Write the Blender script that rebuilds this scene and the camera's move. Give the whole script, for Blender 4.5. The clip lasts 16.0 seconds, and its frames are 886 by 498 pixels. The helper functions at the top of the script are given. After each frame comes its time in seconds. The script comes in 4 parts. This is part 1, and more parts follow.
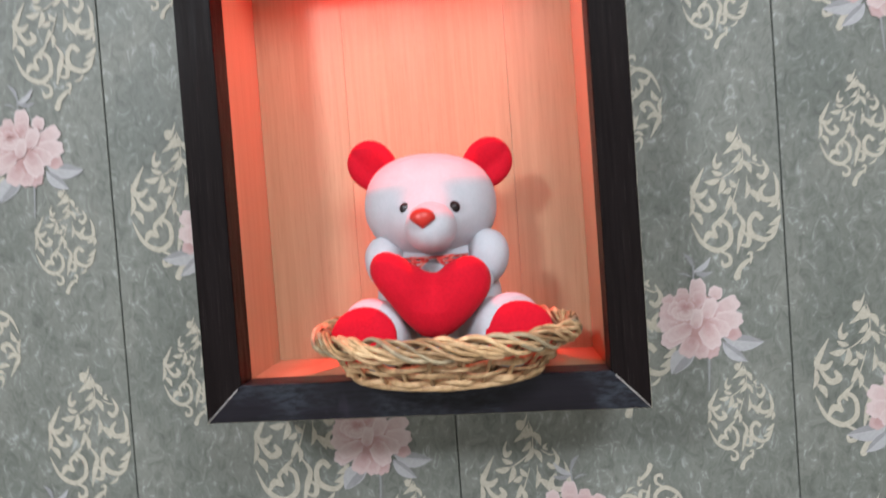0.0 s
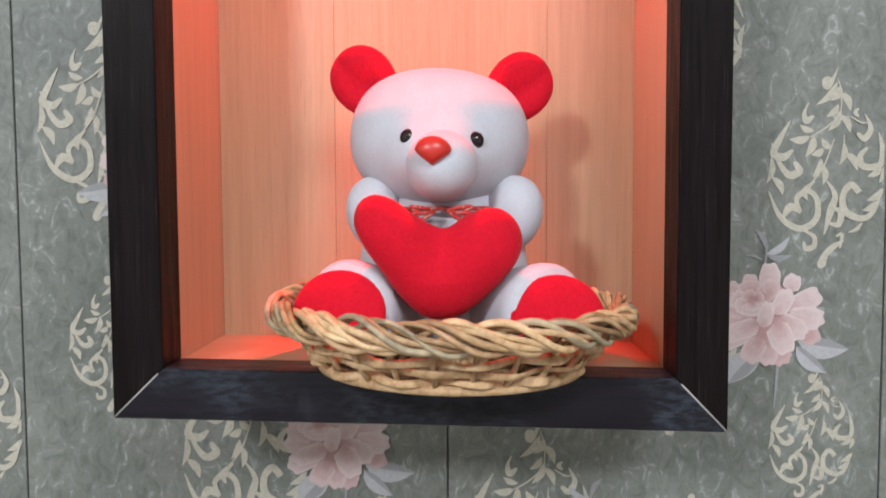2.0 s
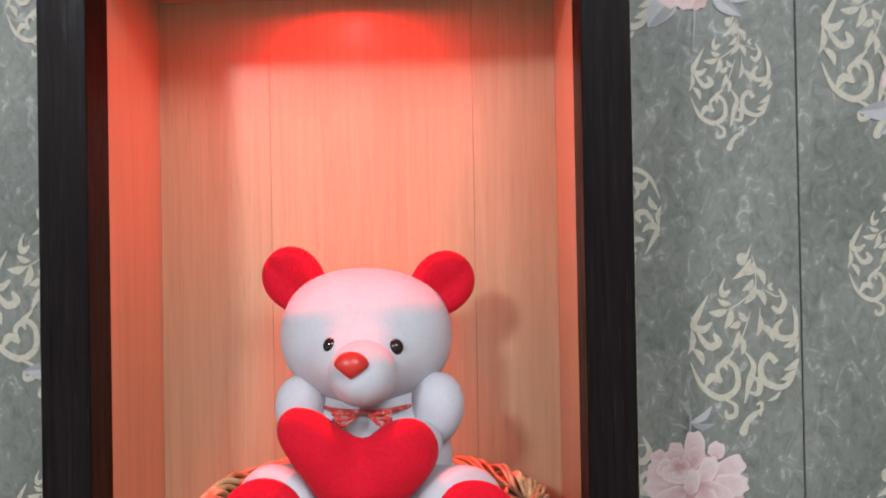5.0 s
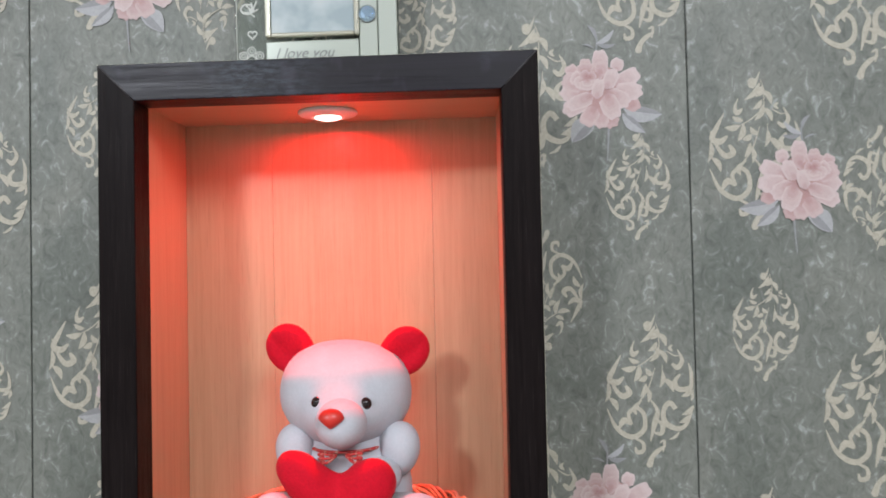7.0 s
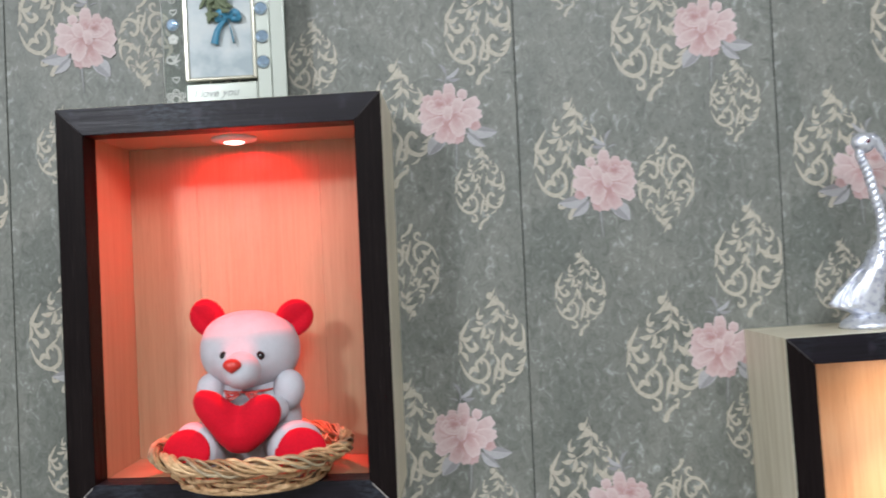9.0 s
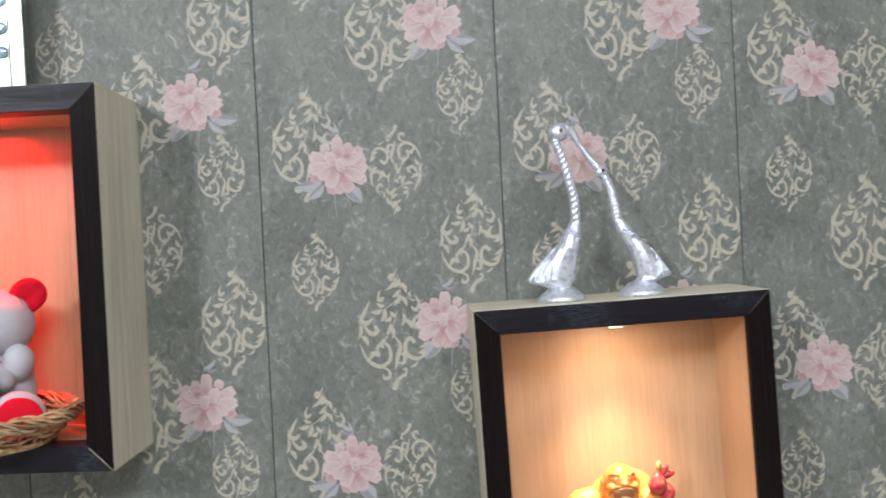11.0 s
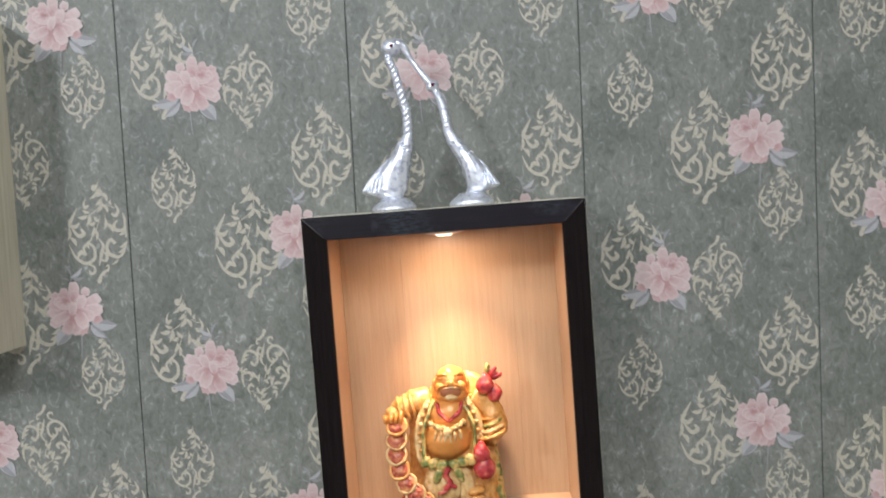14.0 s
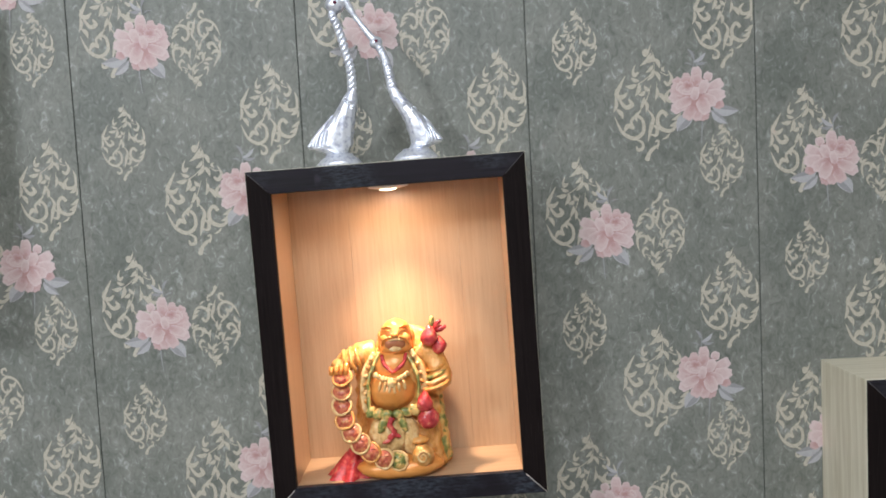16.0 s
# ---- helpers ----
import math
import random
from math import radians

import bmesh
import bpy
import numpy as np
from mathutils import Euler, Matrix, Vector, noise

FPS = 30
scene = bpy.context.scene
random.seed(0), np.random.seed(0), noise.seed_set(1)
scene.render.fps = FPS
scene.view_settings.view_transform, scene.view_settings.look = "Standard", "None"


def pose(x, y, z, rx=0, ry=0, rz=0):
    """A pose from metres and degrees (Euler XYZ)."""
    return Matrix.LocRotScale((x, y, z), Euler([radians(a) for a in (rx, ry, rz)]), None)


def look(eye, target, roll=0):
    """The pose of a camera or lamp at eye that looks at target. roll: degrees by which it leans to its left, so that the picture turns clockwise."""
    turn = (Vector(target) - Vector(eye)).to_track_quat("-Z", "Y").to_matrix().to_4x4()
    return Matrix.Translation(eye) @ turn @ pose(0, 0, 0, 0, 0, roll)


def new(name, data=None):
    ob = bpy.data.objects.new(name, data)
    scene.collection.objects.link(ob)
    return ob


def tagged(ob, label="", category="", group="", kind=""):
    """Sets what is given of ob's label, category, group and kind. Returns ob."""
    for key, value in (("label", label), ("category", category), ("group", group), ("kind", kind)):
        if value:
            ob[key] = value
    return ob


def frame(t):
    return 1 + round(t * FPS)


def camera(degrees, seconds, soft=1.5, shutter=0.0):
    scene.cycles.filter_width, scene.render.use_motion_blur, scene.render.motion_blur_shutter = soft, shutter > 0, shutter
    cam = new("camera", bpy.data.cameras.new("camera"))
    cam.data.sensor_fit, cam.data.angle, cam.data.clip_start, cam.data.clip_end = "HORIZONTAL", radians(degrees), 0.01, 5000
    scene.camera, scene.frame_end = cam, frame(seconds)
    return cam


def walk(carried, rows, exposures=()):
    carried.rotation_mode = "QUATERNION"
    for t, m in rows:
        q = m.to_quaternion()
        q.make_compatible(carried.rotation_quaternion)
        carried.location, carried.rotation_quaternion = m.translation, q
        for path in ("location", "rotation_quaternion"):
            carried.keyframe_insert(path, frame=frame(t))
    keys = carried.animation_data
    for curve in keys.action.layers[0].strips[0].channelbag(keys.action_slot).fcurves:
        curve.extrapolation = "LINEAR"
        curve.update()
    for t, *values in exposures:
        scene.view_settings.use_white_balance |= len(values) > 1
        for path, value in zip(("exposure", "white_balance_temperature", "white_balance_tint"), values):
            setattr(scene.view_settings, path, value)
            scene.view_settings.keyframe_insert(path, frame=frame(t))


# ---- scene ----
cam = camera(56.3, 16.0, soft=1.75, shutter=0.5)
PATH = [
    (0, (0.038, -0.058, 1.561), (-0.085, 1.938, 1.496), -4.2),
    (0.5, (0.02, -0.016, 1.54), (-0.075, 1.978, 1.415), -2.3),
    (0.8, (0.015, 0.005, 1.535), (-0.084, 1.998, 1.397), -1.6),
    (1, (0.011, 0.017, 1.534), (-0.073, 2.011, 1.4), -1.6),
    (1.5, (0.007, 0.059, 1.536), (-0.051, 2.053, 1.394), -1.0),
    (1.8, (0.008, 0.078, 1.539), (-0.043, 2.074, 1.420), -0.3),
    (2, (0.009, 0.083, 1.544), (-0.038, 2.078, 1.421), -0.3),
    (2.2, (0.011, 0.092, 1.549), (-0.038, 2.089, 1.439), -0.4),
    (2.5, (0.014, 0.099, 1.56), (-0.034, 2.096, 1.465), -0.5),
    (3, (0.021, 0.104, 1.573), (-0.036, 2.1, 1.458), -0.8),
    (3.5, (0.026, 0.107, 1.58), (-0.005, 2.105, 1.496), -0.3),
    (4, (0.032, 0.103, 1.589), (0.008, 2.102, 1.526), -0.7),
    (4.5, (0.037, 0.09, 1.599), (0.018, 2.089, 1.585), -0.9),
    (4.7, (0.038, 0.082, 1.604), (0.026, 2.082, 1.606), -1.0),
    (6.8, (0.074, -0.053, 1.649), (0.028, 1.945, 1.709), -1.2),
    (7, (0.076, -0.063, 1.651), (0.036, 1.936, 1.707), -1.2),
    (7.5, (0.091, -0.118, 1.646), (0.046, 1.88, 1.725), -1.1),
    (7.8, (0.101, -0.142, 1.645), (0.030, 1.856, 1.714), -1.4),
    (8, (0.108, -0.164, 1.645), (0.028, 1.834, 1.701), -2.0),
    (8.5, (0.136, -0.203, 1.646), (0.039, 1.795, 1.665), -2.6),
    (8.8, (0.164, -0.227, 1.643), (0.094, 1.772, 1.663), -2.5),
    (9, (0.187, -0.243, 1.639), (0.15, 1.756, 1.679), -2.6),
    (9.2, (0.205, -0.252, 1.639), (0.159, 1.747, 1.676), -2.9),
    (9.5, (0.23, -0.261, 1.638), (0.244, 1.738, 1.675), -3.0),
    (10, (0.282, -0.277, 1.632), (0.324, 1.722, 1.668), -3.1),
    (10.2, (0.31, -0.283, 1.631), (0.365, 1.716, 1.658), -3.0),
    (12.3, (0.524, -0.326, 1.623), (0.529, 1.673, 1.577), -1.3),
    (12.5, (0.535, -0.331, 1.616), (0.516, 1.668, 1.569), -1.1),
    (13, (0.557, -0.337, 1.604), (0.518, 1.662, 1.538), -1.2),
    (13.5, (0.584, -0.342, 1.59), (0.546, 1.656, 1.498), -2.3),
    (14, (0.606, -0.343, 1.575), (0.577, 1.653, 1.459), -2.8),
    (14.5, (0.622, -0.343, 1.561), (0.619, 1.651, 1.402), -3.2),
    (15, (0.635, -0.346, 1.552), (0.641, 1.647, 1.391), -3.1),
    (15.5, (0.648, -0.354, 1.543), (0.648, 1.64, 1.391), -3.1),
    (16, (0.653, -0.359, 1.541), (0.643, 1.635, 1.391), -2.9),
]
walk(cam, [(t, look(eye, target, roll)) for t, eye, target, roll in PATH], [(0, 0.34), (4.5, 0.20), (7, 0.13), (10, 0.15), (12.5, 0.10), (16, 0.12)])

# ---- light: two lamps on the room's ceiling and a weak grey surround ----
world = bpy.data.worlds.new("room_air")
scene.world = world
world.use_nodes = True
world.node_tree.nodes["Background"].inputs["Color"].default_value = (0.9, 0.95, 1.0, 1)
world.node_tree.nodes["Background"].inputs["Strength"].default_value = 0.05


def area_lamp(name, m, size, watts, colour):
    data = bpy.data.lights.new(name, "AREA")
    data.shape, data.size, data.energy, data.color = "DISK", size, watts, colour
    ob = new(name, data)
    ob.matrix_world = m
    return ob


def spot_lamp(name, m, degrees, blend, watts, colour, radius):
    data = bpy.data.lights.new(name, "SPOT")
    data.spot_size, data.spot_blend, data.energy, data.color = radians(degrees), blend, watts, colour
    data.shadow_soft_size = radius
    ob = new(name, data)
    ob.matrix_world = m
    return ob


ROOM_WHITE = (0.87, 0.92, 1.0)
area_lamp("ceiling_lamp", look((-1.10, -1.80, 2.62), (-0.80, -1.20, 1.6)), 0.32, 40, ROOM_WHITE)
area_lamp("ceiling_lamp", look((0.62, -1.20, 2.62), (0.58, -1.05, 1.6)), 1.0, 36, ROOM_WHITE)


# ---- materials ----
def material(name, colour, rough=0.6, metal=0.0):
    m = bpy.data.materials.new(name)
    m.use_nodes = True
    p = m.node_tree.nodes["Principled BSDF"]
    p.inputs["Base Color"].default_value = (*colour, 1)
    p.inputs["Roughness"].default_value = rough
    p.inputs["Metallic"].default_value = metal
    return m


def nodes(m):
    return m.node_tree.nodes, m.node_tree.links, m.node_tree.nodes["Principled BSDF"]


def noise_node(m, scale=(1, 1, 1), size=10.0, detail=4.0, rough=0.55, distort=0.0, coords="Object"):
    n, l, p = nodes(m)
    tc, mp, tx = n.new("ShaderNodeTexCoord"), n.new("ShaderNodeMapping"), n.new("ShaderNodeTexNoise")
    mp.inputs["Scale"].default_value = scale
    tx.inputs["Scale"].default_value, tx.inputs["Detail"].default_value = size, detail
    tx.inputs["Roughness"].default_value, tx.inputs["Distortion"].default_value = rough, distort
    l.new(tc.outputs[coords], mp.inputs["Vector"])
    l.new(mp.outputs["Vector"], tx.inputs["Vector"])
    return tx.outputs["Fac"]


def ramp(m, fac, stops):
    n, l, p = nodes(m)
    r = n.new("ShaderNodeValToRGB")
    while len(r.color_ramp.elements) < len(stops):
        r.color_ramp.elements.new(0.5)
    for e, (at, c) in zip(r.color_ramp.elements, stops):
        e.position, e.color = at, (*c, 1)
    l.new(fac, r.inputs["Fac"])
    return r.outputs["Color"]


def mix(m, kind, fac, a, b):
    n, l, p = nodes(m)
    x = n.new("ShaderNodeMixRGB")
    x.blend_type = kind
    for value, sock in ((fac, x.inputs[0]), (a, x.inputs[1]), (b, x.inputs[2])):
        if isinstance(value, (int, float)):
            sock.default_value = value
        elif isinstance(value, tuple):
            sock.default_value = (*value, 1)
        else:
            l.new(value, sock)
    return x.outputs["Color"]


def colour_in(m, sock):
    n, l, p = nodes(m)
    l.new(sock, p.inputs["Base Color"])


def bump(m, fac, strength, distance):
    n, l, p = nodes(m)
    b = n.new("ShaderNodeBump")
    b.inputs["Strength"].default_value, b.inputs["Distance"].default_value = strength, distance
    l.new(fac, b.inputs["Height"])
    l.new(b.outputs["Normal"], p.inputs["Normal"])


def rough_in(m, fac, low, high):
    n, l, p = nodes(m)
    r = n.new("ShaderNodeMapRange")
    r.inputs["To Min"].default_value, r.inputs["To Max"].default_value = low, high
    l.new(fac, r.inputs["Value"])
    l.new(r.outputs["Result"], p.inputs["Roughness"])


def wallpaper():
    m = material("wallpaper", (0.2, 0.21, 0.18), 0.55)
    fleck = noise_node(m, (1.15, 1.15, 0.8), 105, 6, 0.70, 1.1)
    cloud = noise_node(m, (1, 1, 0.7), 14, 5, 0.6, 0.6)
    base = ramp(m, fleck, [(0.31, (0.105, 0.112, 0.100)), (0.46, (0.163, 0.170, 0.152)), (0.58, (0.196, 0.204, 0.186)), (0.635, (0.29, 0.305, 0.29)), (0.72, (0.37, 0.385, 0.375))])
    tint = ramp(m, cloud, [(0.3, (0.72, 0.75, 0.72)), (0.7, (1.15, 1.13, 1.10))])
    colour_in(m, mix(m, "MULTIPLY", 1.0, base, tint))
    bump(m, fleck, 0.25, 0.0006)
    rough_in(m, cloud, 0.42, 0.6)
    return m


def ink(name, colour, spread=0.22):
    m = material(name, colour, 0.55)
    f = noise_node(m, (1, 1, 1), 320, 4, 0.6, 1.0)
    low, high = tuple(c * (1 - spread) for c in colour), tuple(min(1, c * (1 + spread * 0.7)) for c in colour)
    colour_in(m, ramp(m, f, [(0.32, low), (0.66, high)]))
    return m


def laminate(name, dark, light, vein, rough, grain=(95, 95, 3.0), shine=0.5, relief=0.06):
    m = material(name, light, rough)
    fine = noise_node(m, grain, 3.4, 6, 0.62, 0.5)
    broad = noise_node(m, (grain[0] / 9, grain[1] / 9, 0.5), 3.0, 3, 0.5, 0.7)
    pore = noise_node(m, (grain[0] * 6, grain[1] * 6, 14), 2.6, 2, 0.5)
    body = ramp(m, fine, [(0.28, dark), (0.62, light)])
    body = mix(m, "MULTIPLY", 0.55, body, ramp(m, broad, [(0.35, (0.88, 0.86, 0.84)), (0.65, (1.06, 1.06, 1.06))]))
    body = mix(m, "MIX", ramp(m, pore, [(0.62, (0, 0, 0)), (0.74, (0.5, 0.5, 0.5))]), body, vein)
    colour_in(m, body)
    bump(m, fine, relief, 0.0003)
    m.node_tree.nodes["Principled BSDF"].inputs["Specular IOR Level"].default_value = shine
    return m


def plush(name, colour, fuzz, sheen, grain):
    m = material(name, colour, 0.85)
    f = noise_node(m, (1, 1, 1), 620, 4, 0.6)
    g = noise_node(m, (1, 1, 1), 90, 3, 0.5)
    low, high = tuple(c * (1 - grain) for c in colour), tuple(min(1.0, c * (1 + grain * 0.4)) for c in colour)
    colour_in(m, mix(m, "MULTIPLY", 0.5, ramp(m, f, [(0.35, low), (0.6, high)]), ramp(m, g, [(0.3, (0.86, 0.86, 0.86)), (0.65, (1, 1, 1))])))
    bump(m, f, fuzz, 0.0008)
    n, l, p = nodes(m)
    p.inputs["Specular IOR Level"].default_value = 0.15
    p.inputs["Sheen Tint"].default_value = (*(0.3 + 0.7 * c for c in colour), 1)
    p.inputs["Sheen Weight"].default_value, p.inputs["Sheen Roughness"].default_value = sheen, 0.45
    return m


def glow(name, colour, strength):
    m = material(name, colour, 0.4)
    n, l, p = nodes(m)
    p.inputs["Emission Color"].default_value, p.inputs["Emission Strength"].default_value = (*colour, 1), strength
    return m


PAPER = wallpaper()
CREAM = ink("cream_ink", (0.435, 0.400, 0.325), 0.15)
LEAF_PALE = ink("pale_grey_leaf_ink", (0.37, 0.365, 0.375), 0.1)
LEAF_DARK = ink("dark_grey_leaf_ink", (0.255, 0.255, 0.26), 0.1)
PALE, DEEP = (0.560, 0.450, 0.440), (0.385, 0.205, 0.195)
PETALS = [ink("petal_ink", tuple(p + (q - p) * k / 8 for p, q in zip(PALE, DEEP)), 0.05) for k in range(9)]
INKS = [CREAM, LEAF_PALE, LEAF_DARK] + PETALS
GAP = material("dark_groove", (0.07, 0.076, 0.07), 0.8)
WOOD = laminate("pale_wood_laminate", (0.42, 0.272, 0.155), (0.48, 0.325, 0.195), (0.32, 0.19, 0.10), 0.34)
WOOD_LYING = laminate("pale_wood_laminate_lying", (0.42, 0.285, 0.165), (0.48, 0.335, 0.20), (0.32, 0.195, 0.105), 0.36, (3.0, 95, 95))
SKIN = laminate("cream_outer_laminate", (0.56, 0.50, 0.36), (0.74, 0.69, 0.55), (0.48, 0.39, 0.25), 0.4, (40, 40, 2.0))
SKIN_LYING = laminate("cream_outer_laminate_lying", (0.56, 0.50, 0.36), (0.74, 0.69, 0.55), (0.48, 0.39, 0.25), 0.4, (2.0, 40, 40))
WENGE = laminate("dark_wenge_laminate", (0.0045, 0.003, 0.003), (0.011, 0.0078, 0.0076), (0.04, 0.031, 0.03), 0.42, (140, 140, 4), 0.06, 0.5)
WENGE_LYING = laminate("dark_wenge_laminate_lying", (0.004, 0.0032, 0.0045), (0.010, 0.0075, 0.0125), (0.040, 0.036, 0.050), 0.42, (4, 140, 140), 0.24, 0.5)
for dark_wood, along in ((WENGE, (1, 1, 0.12)), (WENGE_LYING, (0.12, 1, 1))):
    rough_in(dark_wood, noise_node(dark_wood, along, 130, 6, 0.7, 0.6), 0.10, 0.70)
# the room's bluish sheen on the lying rails, painted in as patchy pale streaks
sheen_streaks = mix(WENGE_LYING, "MULTIPLY", 1.0, ramp(WENGE_LYING, noise_node(WENGE_LYING, (0.8, 1, 1), 12, 3), [(0.50, (0, 0, 0)), (0.66, (1, 1, 1))]),
            ramp(WENGE_LYING, noise_node(WENGE_LYING, (0.30, 1, 1), 420, 5, 0.7), [(0.42, (0, 0, 0)), (0.62, (1, 1, 1))]))
colour_in(WENGE_LYING, mix(WENGE_LYING, "MIX", sheen_streaks, nodes(WENGE_LYING)[2].inputs["Base Color"].links[0].from_socket, (0.042, 0.052, 0.066)))
CHIP = material("pale_mitre_edge", (0.36, 0.33, 0.31), 0.5)
CHIP_DARK = material("dull_mitre_edge", (0.055, 0.05, 0.052), 0.5)
WHITE_PLASTIC = material("white_plastic", (0.75, 0.74, 0.72), 0.35)
PLASTER = material("white_plaster", (0.72, 0.71, 0.68), 0.8)
FLOOR_TILE = material("beige_floor_tile", (0.27, 0.245, 0.21), 0.3)
for flat in (PLASTER, FLOOR_TILE):
    bump(flat, noise_node(flat, (1, 1, 1), 40, 4), 0.1, 0.002)


# ---- making meshes ----
def part(name, bm, mats, parent=None, label="", smooth=True):
    """Links a bmesh as one mesh object under parent."""
    me = bpy.data.meshes.new(name)
    bm.to_mesh(me)
    bm.free()
    for m in mats if isinstance(mats, (list, tuple)) else [mats]:
        me.materials.append(m)
    if smooth:
        for f in me.polygons:
            f.use_smooth = True
    ob = new(name, me)
    ob.parent = parent
    if label:
        ob["label"] = label
    return ob


def thing(name, m, label, category, group="", kind=""):
    ob = new(name)
    ob.empty_display_size = 0.02
    ob.matrix_world = m
    return tagged(ob, label, category, group, kind)


def box(bm, a, b, bevel=0.0, mi=0, segments=2):
    """A box from corner a to corner b with rounded edges."""
    size = [abs(q - p) for p, q in zip(a, b)]
    mid = [(p + q) / 2 for p, q in zip(a, b)]
    made = bmesh.ops.create_cube(bm, size=1, matrix=Matrix.Translation(mid) @ Matrix.Diagonal((*size, 1)))["verts"]
    edges = list({e for v in made for e in v.link_edges})
    faces = list({f for v in made for f in v.link_faces})
    if bevel:
        out = bmesh.ops.bevel(bm, geom=edges, offset=bevel, segments=segments, affect="EDGES", profile=0.5)
        faces = list({f for v in out["verts"] for f in v.link_faces} | {f for f in faces if f.is_valid})
    for f in faces:
        f.material_index = mi
    return bm


def blob(bm, c, r, turn=(0, 0, 0), u=28, v=18, mi=0):
    """An ellipsoid; returns its vertices."""
    m = pose(*c, *turn) @ Matrix.Diagonal((*r, 1))
    made = bmesh.ops.create_uvsphere(bm, u_segments=u, v_segments=v, radius=1, matrix=m)["verts"]
    for f in {f for w in made for f in w.link_faces}:
        f.material_index = mi
    return made


def spline(pts, steps, closed=False):
    """Points along a smooth curve through pts (any number of coordinates)."""
    p = [np.array(q, float) for q in pts]
    n, out = len(p), []
    for i in range(n if closed else n - 1):
        if closed:
            a, b, c, d = p[i - 1], p[i], p[(i + 1) % n], p[(i + 2) % n]
        else:
            a, b, c, d = p[max(i - 1, 0)], p[i], p[i + 1], p[min(i + 2, n - 1)]
        for k in range(steps):
            t = k / steps
            out.append(0.5 * (2 * b + (c - a) * t + (2 * a - 5 * b + 4 * c - d) * t * t + (3 * b - a - 3 * c + d) * t ** 3))
    if not closed:
        out.append(p[-1])
    return out


def tube(bm, pts, radii, seg=8, mi=0, closed=False, flat=1.0):
    """A round or flattened rod along pts."""
    pts = [Vector(p) for p in pts]
    n, rings, side = len(pts), [], None
    for i, p in enumerate(pts):
        a, b = (pts[i - 1], pts[(i + 1) % n]) if closed else (pts[max(i - 1, 0)], pts[min(i + 1, n - 1)])
        way = (b - a).normalized()
        if side is None:
            side = way.cross(Vector((0, 0, 1)) if abs(way.z) < 0.9 else Vector((0, 1, 0))).normalized()
        else:
            side = (side - way * side.dot(way)).normalized()
        up = side.cross(way)
        r = radii if isinstance(radii, (int, float)) else radii[i]
        rings.append([bm.verts.new(p + side * (r * flat * math.cos(2 * math.pi * k / seg)) + up * (r * math.sin(2 * math.pi * k / seg))) for k in range(seg)])
    for i in range(n if closed else n - 1):
        a, b = rings[i], rings[(i + 1) % n]
        for k in range(seg):
            f = bm.faces.new((a[k], a[(k + 1) % seg], b[(k + 1) % seg], b[k]))
            f.material_index = mi
    if not closed:
        bm.faces.new(rings[0][::-1]).material_index = mi
        bm.faces.new(rings[-1]).material_index = mi


def lathe(bm, profile, c=(0, 0, 0), seg=32, mi=0):
    """A turned body from (radius, height) pairs."""
    rings = [[bm.verts.new((c[0] + r * math.cos(2 * math.pi * k / seg), c[1] + r * math.sin(2 * math.pi * k / seg), c[2] + z)) for k in range(seg)] for r, z in profile]
    for a, b in zip(rings, rings[1:]):
        for k in range(seg):
            bm.faces.new((a[k], a[(k + 1) % seg], b[(k + 1) % seg], b[k])).material_index = mi
    bm.faces.new(rings[0][::-1]).material_index = mi
    bm.faces.new(rings[-1]).material_index = mi


# ---- the room ----
WALL_Y, LEFT, RIGHT, BACK, TOP = 0.56, -2.0, 2.5, -2.6, 2.7


def slab(name, a, b, mat, label, category):
    bm = bmesh.new()
    box(bm, a, b)
    return tagged(part(name, bm, mat, smooth=False), label, category, kind="structure")


slab("floor", (LEFT - 0.1, BACK - 0.1, -0.1), (RIGHT + 0.1, WALL_Y + 0.12, 0), FLOOR_TILE, "plain beige tiled floor of the room", "floor")
slab("ceiling", (LEFT - 0.1, BACK - 0.1, TOP), (RIGHT + 0.1, WALL_Y + 0.12, TOP + 0.1), PLASTER, "plain white plaster ceiling", "ceiling")
slab("wall_south", (LEFT - 0.1, BACK - 0.1, 0), (RIGHT + 0.1, BACK, TOP), PLASTER, "plain white plaster wall behind the viewer", "wall")
slab("wall_west", (LEFT - 0.1, BACK, 0), (LEFT, WALL_Y + 0.02, TOP), PLASTER, "plain white plaster side wall", "wall")
slab("wall_east", (RIGHT, BACK, 0), (RIGHT + 0.1, WALL_Y + 0.02, TOP), PLASTER, "plain white plaster side wall", "wall")
WALL = slab("wall_north", (LEFT - 0.1, WALL_Y + 0.0019, 0), (RIGHT + 0.1, WALL_Y + 0.12, TOP), GAP,
            "wall clad with grey-green printed panels of damask and pink roses", "wall")

# ---- the printed pattern: one panel is 0.25 m wide and repeats every 0.31 m ----
PANEL, REPEAT = 0.25, 0.31


class Print:
    """Flat printed shapes: vertices (x, z, layer), faces and their ink."""

    def __init__(self):
        self.verts, self.faces, self.inks, self.height = [], [], [], 0.0

    def next_layer(self):
        self.height += 0.6
        return self.height

    def poly(self, pts, ink_no, layer=0):
        n = len(self.verts)
        self.verts += [(p[0], p[1], layer) for p in pts]
        self.faces.append(tuple(range(n, n + len(pts))))
        self.inks.append(ink_no)

    def strip(self, left, right, ink_no, layer=0):
        n, m = len(self.verts), len(left)
        for i in range(m):
            rise = layer + 0.5 * i / m
            self.verts += [(*left[i], rise), (*right[i], rise)]
        for i in range(m - 1):
            self.faces.append((n + 2 * i, n + 2 * i + 1, n + 2 * i + 3, n + 2 * i + 2))
            self.inks.append(ink_no)


